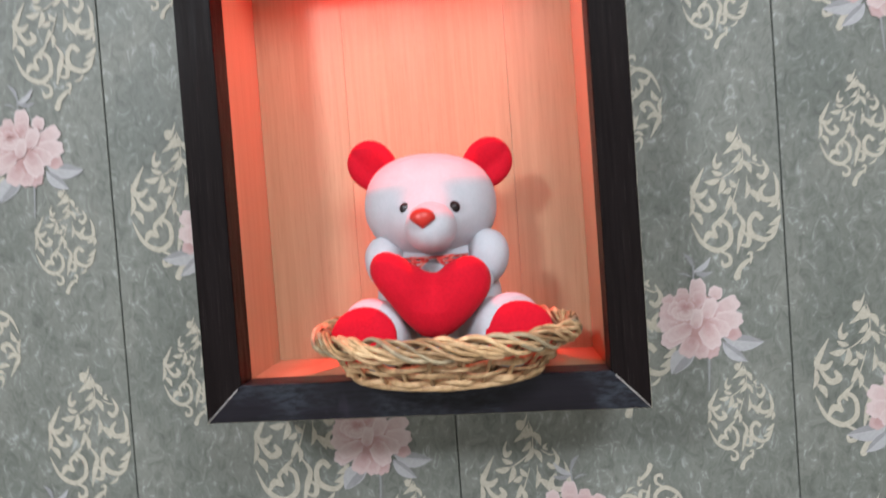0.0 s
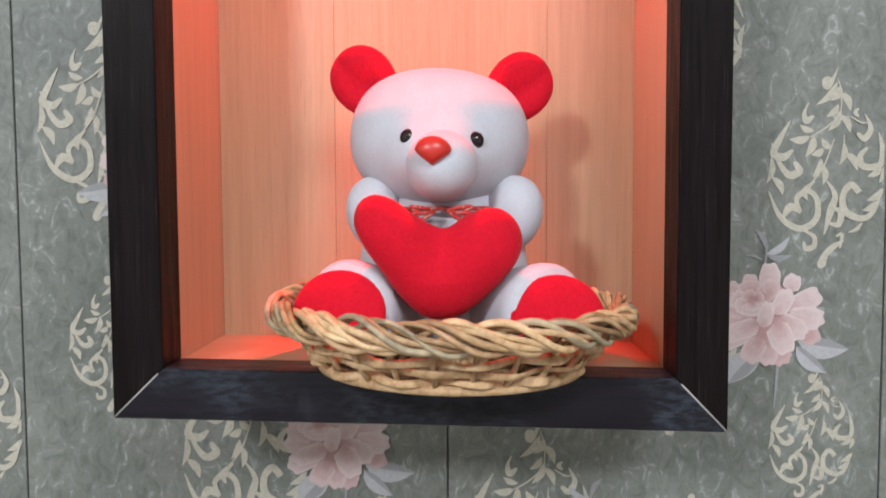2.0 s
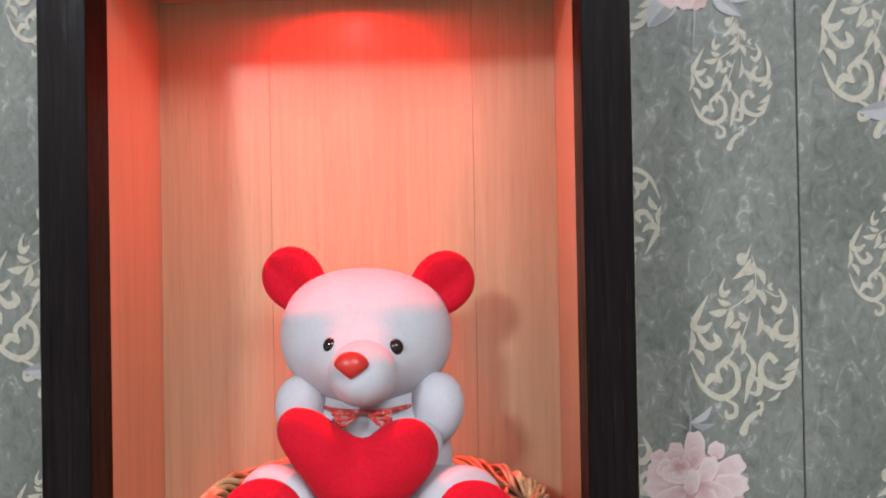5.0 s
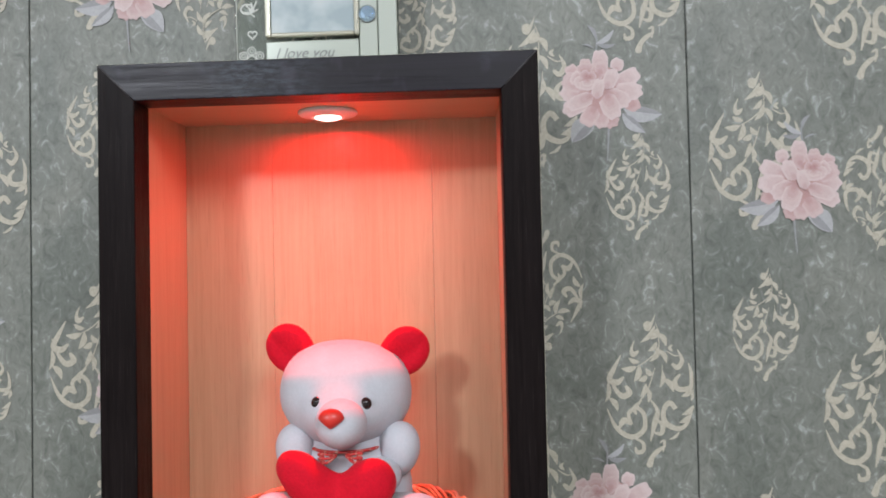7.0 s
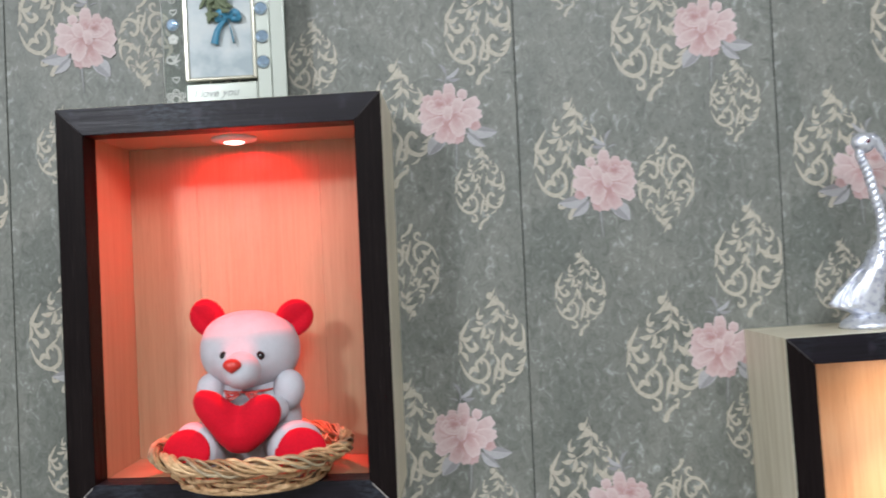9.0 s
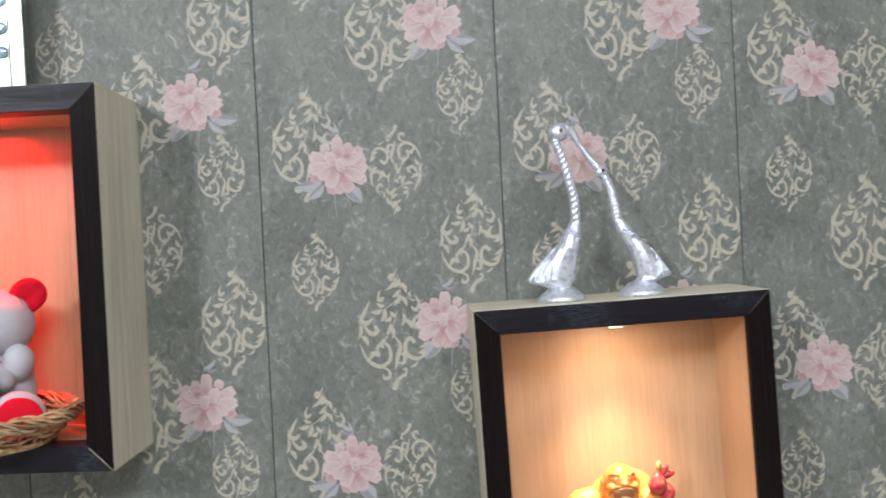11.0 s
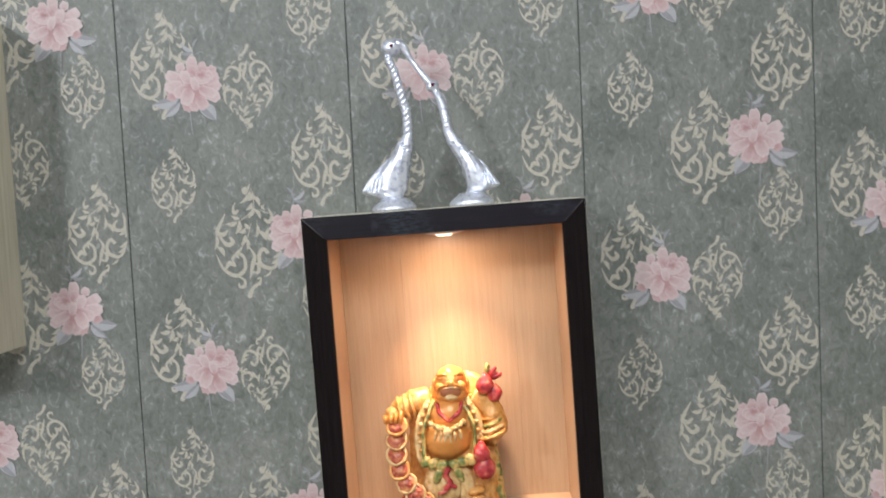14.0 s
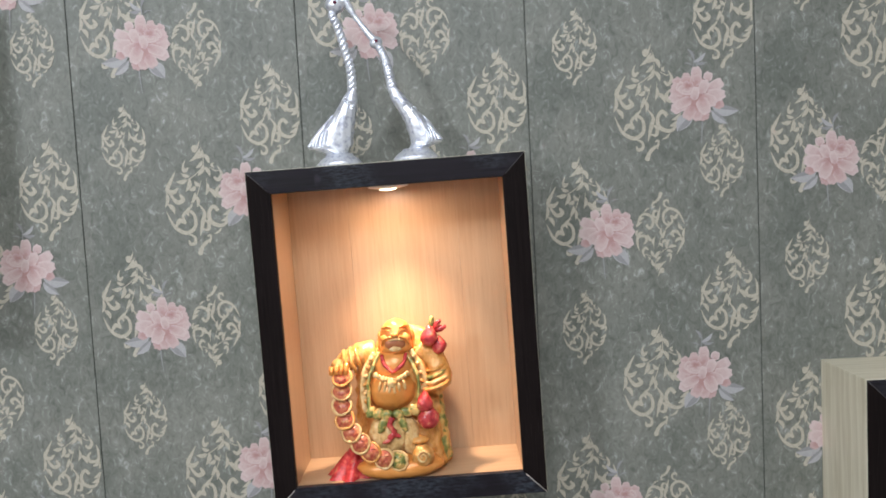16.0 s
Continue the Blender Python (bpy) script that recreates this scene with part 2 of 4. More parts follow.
def stroke(g, pts, widths, ink_no=0, layer=0):
    """A brush line of changing width."""
    layer = layer or g.next_layer()
    path = spline([(*p, w) for p, w in zip(pts, widths)], 5)
    left, right = [], []
    for i, p in enumerate(path):
        d = path[min(i + 1, len(path) - 1)][:2] - path[max(i - 1, 0)][:2]
        d = d / (np.hypot(*d) or 1)
        w = abs(p[2]) * 0.44
        left.append((p[0] - d[1] * w, p[1] + d[0] * w))
        right.append((p[0] + d[1] * w, p[1] - d[0] * w))
    g.strip(left, right, ink_no, layer)
    r = abs(widths[-1]) * 0.44
    if r > 0.6:
        x, y = pts[-1]
        g.poly([(x + r * math.cos(a * math.pi / 5), y + r * math.sin(a * math.pi / 5)) for a in range(10)], ink_no, layer + 0.55)


def leaf(g, a, b, width, ink_no=0, layer=0, bend=0.12):
    """A pointed leaf from a to b."""
    layer = layer or g.next_layer()
    a, b = np.array(a, float), np.array(b, float)
    d = b - a
    n = np.array((-d[1], d[0]))
    n = n / (np.hypot(*n) or 1)
    left, right = [], []
    for k in range(8):
        t = k / 7
        mid = a + d * t + n * (bend * np.hypot(*d) * math.sin(math.pi * t))
        w = width * 0.44 * math.sin(math.pi * t ** 0.85) ** 0.8 if 0 < t < 1 else 0.12
        left.append(mid + n * w)
        right.append(mid - n * w)
    g.strip(left, right, ink_no, layer)


def damask():
    """A drop-shaped spray of leaves over scrolls, 100 units high."""
    g = Print()
    leaf(g, (5, 92), (-5, 81), 3.9)
    leaf(g, (7, 90), (2, 83), 4.8)
    leaf(g, (7, 87), (12, 78), 4.2)
    leaf(g, (6, 81), (0, 75), 3.6)
    leaf(g, (7, 78), (1, 68), 4.2)
    leaf(g, (7, 76), (12, 67), 3.9)
    leaf(g, (-6, 68), (-13, 71), 3.6)
    leaf(g, (-8, 65), (-18, 64), 4.5)
    leaf(g, (-6, 66), (-10, 55), 4.5)
    leaf(g, (3, 59), (-2, 64), 3.9)
    leaf(g, (-1, 59), (-7, 56), 4.2)
    leaf(g, (-2, 54), (-6, 45), 3.9)
    leaf(g, (-1, 51), (-1, 41), 3.6)
    leaf(g, (9, 62), (7, 51), 3.6)
    leaf(g, (10, 57), (16, 48), 4.5)
    leaf(g, (-27, 55), (-29, 42), 3.6)
    leaf(g, (-26, 45), (-21, 36), 4.2)
    leaf(g, (28, 50), (21, 45), 3.9)
    leaf(g, (29, 50), (27, 42), 3.4)
    leaf(g, (29, 39), (21, 33), 3.9)
    leaf(g, (27, 33), (19, 28), 4.2)
    leaf(g, (19, 22), (12, 17), 2.2)
    stroke(g, [(5, 99), (3, 94), (0, 90), (-1, 93), (1, 94)], (0.3, 2.0, 4.2, 3.6, 2.0))
    stroke(g, [(-9, 82), (-11, 77), (-10, 73), (-7, 75)], (0.6, 2.2, 3.9, 2.0))
    stroke(g, [(-18, 73), (-23, 64), (-26, 57), (-21, 55), (-17, 58)], (0.6, 3.4, 4.2, 4.5, 2.0))
    stroke(g, [(-27, 62), (-23, 52), (-18, 46), (-13, 48), (-15, 52)], (0.8, 2.5, 4.2, 4.5, 2.5))
    stroke(g, [(-28, 38), (-22, 25), (-12, 19), (-4, 24), (-4, 34), (-9, 38), (-14, 34), (-12, 28)], (0.6, 3.1, 3.9, 3.6, 3.1, 3.1, 2.8, 1.7))
    stroke(g, [(-5, 43), (-10, 38), (-9, 34)], (0.8, 3.6, 1.4))
    stroke(g, [(-12, 27), (-17, 30), (-21, 24)], (1.4, 5.0, 1.1))
    stroke(g, [(-10, 18), (-5, 15), (-5, 10), (-9, 9), (-10, 12)], (1.4, 2.5, 3.1, 3.1, 1.4))
    stroke(g, [(0, 44), (5, 36), (3, 28), (0, 16)], (0.6, 3.1, 4.2, 0.8))
    stroke(g, [(3, 30), (8, 27), (7, 21), (2, 22)], (1.1, 3.4, 3.4, 1.1))
    stroke(g, [(10, 13), (5, 10), (1, 6), (-1, 1)], (0.8, 3.4, 3.6, 5.0))
    stroke(g, [(6, 15), (9, 16), (8, 9)], (1.1, 2.2, 1.1))
    stroke(g, [(17, 37), (13, 41), (9, 36), (10, 28), (18, 24), (24, 27), (28, 36)], (3.6, 3.9, 3.6, 4.2, 3.6, 2.5, 0.4))
    stroke(g, [(26, 67), (28, 59), (27, 51), (19, 50), (17, 55), (20, 59)], (0.6, 3.1, 3.6, 3.9, 3.4, 2.0))
    stroke(g, [(19, 76), (22, 69), (19, 64), (16, 66)], (0.6, 3.1, 3.6, 2.5))
    stroke(g, [(16, 79), (14, 77), (16, 75)], (0.6, 2.5, 1.1))
    stroke(g, [(12, 75), (17, 72), (20, 72)], (0.6, 1.1, 0.6))
    stroke(g, [(5, 94), (7, 87), (7, 76)], (0.4, 0.8, 0.7))
    stroke(g, [(7, 76), (-1, 69), (-8, 65)], (0.6, 1.0, 0.6))
    stroke(g, [(4, 64), (-1, 50), (-7, 42)], (0.6, 1.0, 0.7))
    stroke(g, [(9, 66), (9, 59), (12, 54)], (0.4, 0.8, 0.4))
    stroke(g, [(-27, 57), (-27, 47), (-24, 40)], (0.4, 1.0, 0.4))
    return g


def petal(g, at, turn, long, wide, layer, tones, seed):
    """A ruffled petal in nine printed steps, pale at its rim; tones: first and last shade."""
    rnd = random.Random(seed)
    n = 29
    lobes, start = rnd.choice((3, 4, 5)), rnd.uniform(0, 6)
    wave = [1 + 0.035 * math.sin(lobes * 2 * math.pi * k / n + start) + rnd.uniform(-0.006, 0.006) for k in range(n)]
    lean = rnd.uniform(-0.25, 0.25)
    c, s = math.cos(turn), math.sin(turn)

    def rim(f):
        out = []
        for k in range(n):
            u = math.pi * (k / (n - 1) - 0.5) * 1.12
            x = wide * math.sin(u) * (0.8 + 0.2 * math.cos(u)) * f * wave[k] + lean * wide * (1 - f)
            y = long * (0.22 + 0.78 * max(0.0, math.cos(u)) ** 0.55) * wave[k] * f
            out.append((at[0] + x * c - y * s, at[1] + x * s + y * c))
        return out

    for step in range(9):
        shade = 2 * (tones[0] + (tones[1] - tones[0]) * step / 8)
        g.poly(rim(1.0 - 0.095 * step), 3 + round(shade), layer + step * 0.16)


def rose():
    """A full-blown peony rose with grey leaves, a twig and a stem; 100 units wide."""
    g = Print()
    for a, b, w in (((-25, -24), (-74, -33), 22), ((-24, -30), (-53, -56), 15), ((11, -38), (40, -66), 28)):
        leaf(g, a, b, w, 1, 0.0, 0.1)
        leaf(g, a, b, w * 0.4, 2, 0.0, -0.04)
    stroke(g, [(7, 46), (6, 67), (17, 82)], (2.4, 2.6, 1), 2)
    leaf(g, (6, 58), (-16, 75), 8, 1)
    leaf(g, (5, 57), (-18, 57), 7, 2)
    leaf(g, (6, 64), (17, 82), 6, 2)
    leaf(g, (9, 52), (25, 57), 3, 2)
    stroke(g, [(-7, -42), (-6, -64), (-4, -90)], (3.2, 2.8, 1.4), 2)
    base = g.next_layer()
    g.poly([(4 + 32 * math.cos(a * math.pi / 8), 2 + 28 * math.sin(a * math.pi / 8)) for a in range(16)], 10, base)
    base += 0.6
    # petals from the outermost to the innermost: foot x, foot y, turn, length, half width, first and last shade
    outer = [(2, 20, 0, 30, 12, 0, 3), (-16, 22, 20, 18, 10, 0, 2), (18, 22, -15, 18, 9, 1, 3), (32, 16, -35, 18, 10, 1, 3), (-23, -12, 118, 26, 11, 2, 4),
             (-3, -22, 160, 28, 13, 2, 4), (2, -22, -178, 27, 12, 1, 3), (9, -20, -150, 29, 13, 1, 3), (28, 8, -70, 22, 13, 1, 3), (20, -13, -118, 33, 13, 0, 3)]
    middle = [(-14, 3, 60, 37, 13, 0, 2), (18, -3, -92, 35, 13, 0, 3), (-12, -4, 88, 38, 14, 0, 2), (21, 4, -75, 30, 12, 1, 3), (9, -7, -112, 38, 11, 0, 3),
              (-4, -4, 117, 33, 13, 0, 3), (-2, -5, 156, 35, 14, 0, 3)]
    inner = [(20, 17, -5, 17, 13, 1, 4), (27, 12, -62, 13, 11, 0, 4), (11, 16, 45, 16, 11, 1, 4), (2, 18, 8, 18, 10, 1, 3), (21, 13, -120, 15, 10, 0, 3),
             (19, 14, 172, 15, 13, 0, 3), (20, 15, -30, 10, 8, 1, 4), (16, 15, 60, 9, 7, 1, 4), (19, 13, 178, 9, 8, 0, 3),
             (-3, -1, 28, 29, 11, 0, 2), (9, -13, 14, 27, 9, 0, 2)]
    for no, (x, y, turn, long, wide, first, last) in enumerate(outer + middle + inner):
        petal(g, (x, y), radians(turn), long, wide, base, (first, last), no * 7)
        base += 1.55
    return g


DAMASK, ROSE = damask(), rose()
PHASE = {-1: 1.258, 0: 1.331, 1: 1.404, 2: 1.404, 3: 1.483, 4: 1.551, 5: 1.62, 6: 1.62, 7: 1.69, 8: 1.76, 9: 1.83}
PHASE.update({k: 1.258 + 0.0725 * (k + 1) for k in range(-8, -1)})


def print_on_panel(k):
    """All shapes printed on panel k, as vertices, faces and inks."""
    verts, faces, inks = [], [], []

    def lay(g, x, z, size, turned=False, mirrored=False, layer=0.0):
        n, sx, sz = len(verts), size / 100, size / 100
        if turned:
            sx, sz = -sx, -sz
        if mirrored:
            sx = -sx
        for a, b, h in g.verts:
            px = min(max(x + a * sx, 0.0022), PANEL - 0.0022)
            verts.append((px, -0.00025 - 0.00002 * (h + layer), min(max(z + b * sz, 0.003), TOP - 0.003)))
        flip = (sx < 0) != (sz < 0)
        faces.extend(tuple(n + i for i in (f[::-1] if flip else f)) for f in g.faces)
        inks.extend(g.inks)

    first = PHASE[k] - REPEAT * math.ceil(PHASE[k] / REPEAT)
    for row in range(11):
        z = first + row * REPEAT
        # the seven neighbours of the first rose in one repeat
        lay(DAMASK, 0.048, z + 0.084 - 0.119, 0.119)
        lay(ROSE, 0.080, z, 0.060, layer=28)
        lay(DAMASK, 0.141, z + 0.039, 0.094, turned=True)
        lay(DAMASK, 0.052, z - 0.148, 0.084)
        lay(DAMASK, 0.215, z - 0.137, 0.113)
        lay(DAMASK, 0.130, z - 0.234, 0.127)
        lay(DAMASK, 0.210, z - 0.278, 0.083)
        lay(ROSE, 0.186, z - 0.165, 0.060, mirrored=True, layer=28)
    return verts, faces, inks


for k in range(-8, 10):
    bm = bmesh.new()
    box(bm, (0.0004, 0, 0), (PANEL - 0.0004, 0.0017, TOP), 0.0008)
    panel = part("wall_panel", bm, PAPER, WALL, smooth=False)
    panel.location = (k * PANEL, WALL_Y, 0)
    me = bpy.data.meshes.new("printed_pattern")
    verts, faces, inks = print_on_panel(k)
    me.from_pydata(verts, [], faces)
    for m in INKS:
        me.materials.append(m)
    me.polygons.foreach_set("material_index", inks)
    me.update()
    pattern = new("printed_pattern", me)
    pattern.parent = panel
    tagged(pattern, "cream damask drops and pink roses printed on the panel", kind="stuff")


# ---- the box shelves ----
def box_shelf(m, w, h, d, lip, label, skew=(0.0, 0.0)):
    """An open wooden box with a mitred dark frame; its back lower left corner at m, the front towards -y; skew: rise of the bottom and of the top."""
    ob = thing("box_shelf", m, label, "wall shelf", "framed box shelves on the wall")
    t, skin = 0.0235, 0.0007
    front = -d

    def board(name, a, b, mat, edge=0.0006):
        bm = bmesh.new()
        box(bm, a, b, edge)
        ob_part = part(name, bm, mat, ob, smooth=False)
        return ob_part

    y0, y1 = front + lip, -0.0005
    # boards behind the frame, and a thin pale skin outside that runs to the front edge
    k, g = skin, t - 0.001
    board("side_board", (k, y0, k), (g, y1, h - k), WOOD)
    board("side_board", (w - g, y0, k), (w - k, y1, h - k), WOOD)
    board("top_board", (g, y0, h - g), (w - g, y1, h - k), WOOD_LYING)
    board("bottom_board", (g, y0, k), (w - g, y1, g), WOOD_LYING)
    board("side_skin", (0, front + 0.0012, 0), (k, y1, h), SKIN, 0.0002)
    board("side_skin", (w - k, front + 0.0012, 0), (w, y1, h), SKIN, 0.0002)
    board("top_skin", (k, front + 0.0012, h - k), (w - k, y1, h), SKIN_LYING, 0.0002)
    board("bottom_skin", (k, front + 0.0012, 0), (w - k, y1, k), SKIN_LYING, 0.0002)
    # back panel in three pieces with hairline joints
    xs = (t - 0.001, t + 0.064, t + 0.183, w - t + 0.001)
    for a, b in zip(xs, xs[1:]):
        board("back_panel", (a + 0.00007, -0.009, t - 0.001), (b - 0.00007, -0.001, h - t + 0.001), WOOD, 0.0001)
    # dark rails, mitred at the corners
    o, i = 0.0003, t

    def rail(name, corners, mat):
        bm = bmesh.new()
        quads = [[bm.verts.new((x, y, z)) for x, z in corners] for y in (front, y0)]
        for v in quads[1]:
            v.co.x = min(max(v.co.x, skin), w - skin)
            v.co.z = min(max(v.co.z, skin), h - skin)
        bm.faces.new(quads[0])
        bm.faces.new(quads[1][::-1])
        for k in range(4):
            bm.faces.new((quads[0][(k + 1) % 4], quads[0][k], quads[1][k], quads[1][(k + 1) % 4]))
        bmesh.ops.recalc_face_normals(bm, faces=bm.faces)
        bmesh.ops.bevel(bm, geom=list(bm.edges), offset=0.0005, segments=1, affect="EDGES")
        part(name, bm, mat, ob, smooth=False)

    rail("frame_rail", [(o, o), (w - o, o), (w - i, i), (i, i)], WENGE_LYING)
    rail("frame_rail", [(o, h - o), (i, h - i), (w - i, h - i), (w - o, h - o)], WENGE_LYING)
    rail("frame_rail", [(o, o), (i, i), (i, h - i), (o, h - o)], WENGE)
    rail("frame_rail", [(w - o, o), (w - o, h - o), (w - i, h - i), (w - i, i)], WENGE)
    for (x, z), (sx, sz) in (((o, o), (1, 1)), ((w - o, o), (-1, 1)), ((o, h - o), (1, -1)), ((w - o, h - o), (-1, -1))):
        bm = bmesh.new()
        tube(bm, [(x + sx * 0.0008, front - 0.00005, z + sz * 0.0008), (x + sx * 0.0208, front - 0.00005, z + sz * 0.0208)], 0.00045, 6, flat=0.8)
        part("mitre_edge", bm, CHIP if sz > 0 else CHIP_DARK, ob, "pale worn edge of the mitre")
    # carpentry out of square: the far end of the bottom and of the top stand higher or lower
    for piece in ob.children:
        for v in piece.data.vertices:
            v.co.z += v.co.x / w * (skew[0] + (skew[1] - skew[0]) * v.co.z / h)
    return ob


def downlight(m, lens_mat, label):
    """A small round spotlight that hangs under a board; m at the board's underside."""
    ob = thing("downlight", m, label, "downlight", "small lights in the shelves")
    bm = bmesh.new()
    lathe(bm, [(0.0205, 0.0), (0.0208, -0.0012), (0.0195, -0.0026), (0.0125, -0.0042), (0.0102, -0.0042), (0.0094, -0.0028)], seg=40)
    part("trim_ring", bm, WHITE_PLASTIC, ob, "white plastic trim ring")
    bm = bmesh.new()
    lathe(bm, [(0.0090, -0.003), (0.0090, -0.0046), (0.006, -0.0056), (0.002, -0.006)], seg=32)
    part("lens", bm, lens_mat, ob, "glowing lens")
    return ob


SHELF_A, SHELF_B, SHELF_C = (-0.150, 1.4447), (0.4662, 1.2206), (1.066, 0.982)
W_A, H_A, D_A = 0.2775, 0.3413, 0.110
W_B, H_B, D_B = 0.2765, 0.3445, 0.102
HUNG_A = pose(SHELF_A[0], WALL_Y, SHELF_A[1])
HUNG_B = pose(SHELF_B[0], WALL_Y, SHELF_B[1], 0, -1.45, 0)  # hangs a little askew
shelf_a = box_shelf(HUNG_A, W_A, H_A, D_A, 0.025, "pale wood box shelf with dark frame, lit red inside", (-0.0063, 0.003))
shelf_b = box_shelf(HUNG_B, W_B, H_B, D_B, 0.007, "pale wood box shelf with dark frame, lit warm inside")
shelf_c = box_shelf(pose(SHELF_C[0], WALL_Y, SHELF_C[1]), W_B, H_B, D_B, 0.007, "pale wood box shelf with dark frame, unlit")
RED, WARM = (1.0, 0.004, 0.006), (1.0, 0.70, 0.52)
LAMP_A = HUNG_A @ pose(0.136, -0.049, H_A - 0.0213, 0, -0.6, 0)
LAMP_B = HUNG_B @ pose(0.1375, -0.070, H_B - 0.0225)
downlight(LAMP_A, glow("red_lens", (1.0, 0.45, 0.4), 6.0), "small round red spotlight under the top of the shelf")
downlight(LAMP_B, glow("warm_lens", (1.0, 0.85, 0.6), 6.0), "small round warm white spotlight under the top of the shelf")
# each lamp: a beam straight down, a hot streak on the back panel, and the wide glow of the lens
for place, colour, cone, beam, streak, wide in ((LAMP_A, RED, 48, 8.5, 5.0, 0.36), (LAMP_B, WARM, 84, 5.6, 0.06, 0.24)):
    under = place @ Vector((0, 0, -0.008))
    down = place @ Vector((0, 0, -1))
    spot_lamp("downlight_beam", look(under, down), cone, 1.0, beam, colour, 0.009)
    spot_lamp("downlight_streak", look(under, place @ Vector((0, 0.045, -0.075))), 31, 1.0, streak, colour, 0.006)
    area_lamp("downlight_lens", look(place @ Vector((0, 0, -0.0066)), down), 0.016, wide, colour)

# ---- the soft toy in its basket ----
TOY_WHITE = plush("white_velour", (0.51, 0.515, 0.55), 0.008, 0.06, 0.04)
TOY_RED = plush("red_plush", (0.62, 0.006, 0.022), 0.8, 0.14, 0.09)
NOSE_RED = material("red_nose_plastic", (0.55, 0.03, 0.02), 0.35)
EYE_BLACK = material("black_glass_eye", (0.012, 0.008, 0.008), 0.06)
RIBBON = material("red_and_white_cord", (0.55, 0.10, 0.08), 0.6)
colour_in(RIBBON, ramp(RIBBON, noise_node(RIBBON, (1, 1, 1), 700, 2), [(0.52, (0.5, 0.02, 0.02)), (0.62, (0.55, 0.24, 0.18))]))


def soft_toy(m):
    """A sitting plush bear that holds a heart; m at its seat, the face towards -y."""
    ob = thing("teddy_bear", m, "white plush teddy bear holding a red heart, sitting in basket", "soft toy")
    # body and limbs
    bm = bmesh.new()
    body = blob(bm, (0, 0.004, 0.043), (0.0405, 0.031, 0.048), u=36, v=24)
    for v in body:
        s = 1 + 0.16 * max(0.0, (0.05 - v.co.z) / 0.05)
        v.co.x *= s
    part("body", bm, TOY_WHITE, ob)
    # head with cheeks and muzzle
    bm = bmesh.new()
    head = blob(bm, (0, 0, 0), (0.0425, 0.037, 0.0362), u=96, v=72)
    for v in head:
        q = v.co.z / 0.0350
        v.co.x *= 1.03 + 0.11 * (q * q if q > 0 else 0.4 * -q)
        v.co.y *= 1 + 0.06 * q * q
        v.co.z *= 1 - 0.05 * q * q if q > 0 else 1.0
        muzzle = math.exp(-((v.co.x / 0.0205) ** 2 + ((v.co.z + 0.0128) / 0.0172) ** 2) ** 1.5) if v.co.y < 0 else 0
        v.co.y -= 0.0110 * muzzle
        v.co.z -= 0.002 * muzzle
    head_part = part("head", bm, TOY_WHITE, ob)
    head_part.matrix_basis = pose(-0.0015, 0.004, 0.1016, 1, 2.5, 2.0)
    for s in (-1, 1):
        bm = bmesh.new()
        blob(bm, (0, 0, 0), (0.0040, 0.0038, 0.0041), u=20, v=14)
        eye = part("eye", bm, EYE_BLACK, head_part, "glossy black bead eye")
        eye.location = (s * 0.0150 + 0.0008, -0.0364, -0.0018)
    bm = bmesh.new()
    nose = blob(bm, (0, 0, 0), (0.0078, 0.0055, 0.0062), u=24, v=16)
    for v in nose:
        v.co.x *= 1.0 if v.co.z > 0 else 1 - 0.7 * (-v.co.z / 0.0062) ** 1.2
    nose_part = part("nose", bm, NOSE_RED, head_part, "red triangular nose")
    nose_part.location = (-0.0030, -0.0568, -0.0078)
    bm = bmesh.new()
    snout = blob(bm, (0.0012, -0.0385, -0.0138), (0.0162, 0.0195, 0.0160), u=40, v=28)
    for v in snout:
        v.co.y += 0.0008 * math.exp(-(v.co.x / 0.0012) ** 2) * (1 if v.co.z < -0.012 else 0)
    part("muzzle", bm, TOY_WHITE, head_part, "rounded white muzzle with a centre seam")
    for s in (-1, 1):
        bm = bmesh.new()
        ear = blob(bm, (0, 0, 0), (0.0160, 0.0078, 0.0190), u=36, v=24)
        for v in ear:
            # a puffed rim round a dished front, with one soft crease
            dish = math.exp(-((v.co.x / 0.0095) ** 2 + ((v.co.z + 0.003) / 0.012) ** 2)) if v.co.y < 0 else 0
            v.co.y += 0.0055 * dish + 0.0012 * math.exp(-((v.co.x - s * 0.003) / 0.0025) ** 2) * (v.co.y < 0)
            v.co.x *= 1 + 0.10 * v.co.z / 0.019
        ear_part = part("ear", bm, TOY_RED, head_part, "red plush ear")
        ear_part.matrix_basis = pose(s * 0.0375, 0.002, 0.0262, 8, s * 44, s * 16)
    for s in (-1, 1):
        bm = bmesh.new()
        arm = blob(bm, (0, 0, 0), (0.0135, 0.0150, 0.0175), u=28, v=18)
        for v in arm:
            v.co.x *= 1 + 0.12 * v.co.z / 0.02
        blob(bm, (-s * 0.010, -0.012, -0.014), (0.011, 0.016, 0.011), (0, 0, s * 30))
        arm_part = part("arm", bm, TOY_WHITE, ob)
        arm_part.location = (s * 0.0335 + 0.001, -0.010, 0.066)
    for s in (-1, 1):
        bm = bmesh.new()
        foot = Vector((0.0510 if s > 0 else -0.0448, -0.0475, 0.0212 if s > 0 else 0.0235))
        hip = Vector((s * 0.022, -0.002, 0.019))
        pts, rad = [], []
        for k in range(15):
            t = k / 14
            pts.append(hip.lerp(foot, t))
            rad.append((0.0165 + 0.0085 * t) * math.sqrt(max(0.02, 1 - (2 * t - 1) ** 8)))
        tube(bm, pts, rad, 28)
        part("leg", bm, TOY_WHITE, ob)
        bm = bmesh.new()
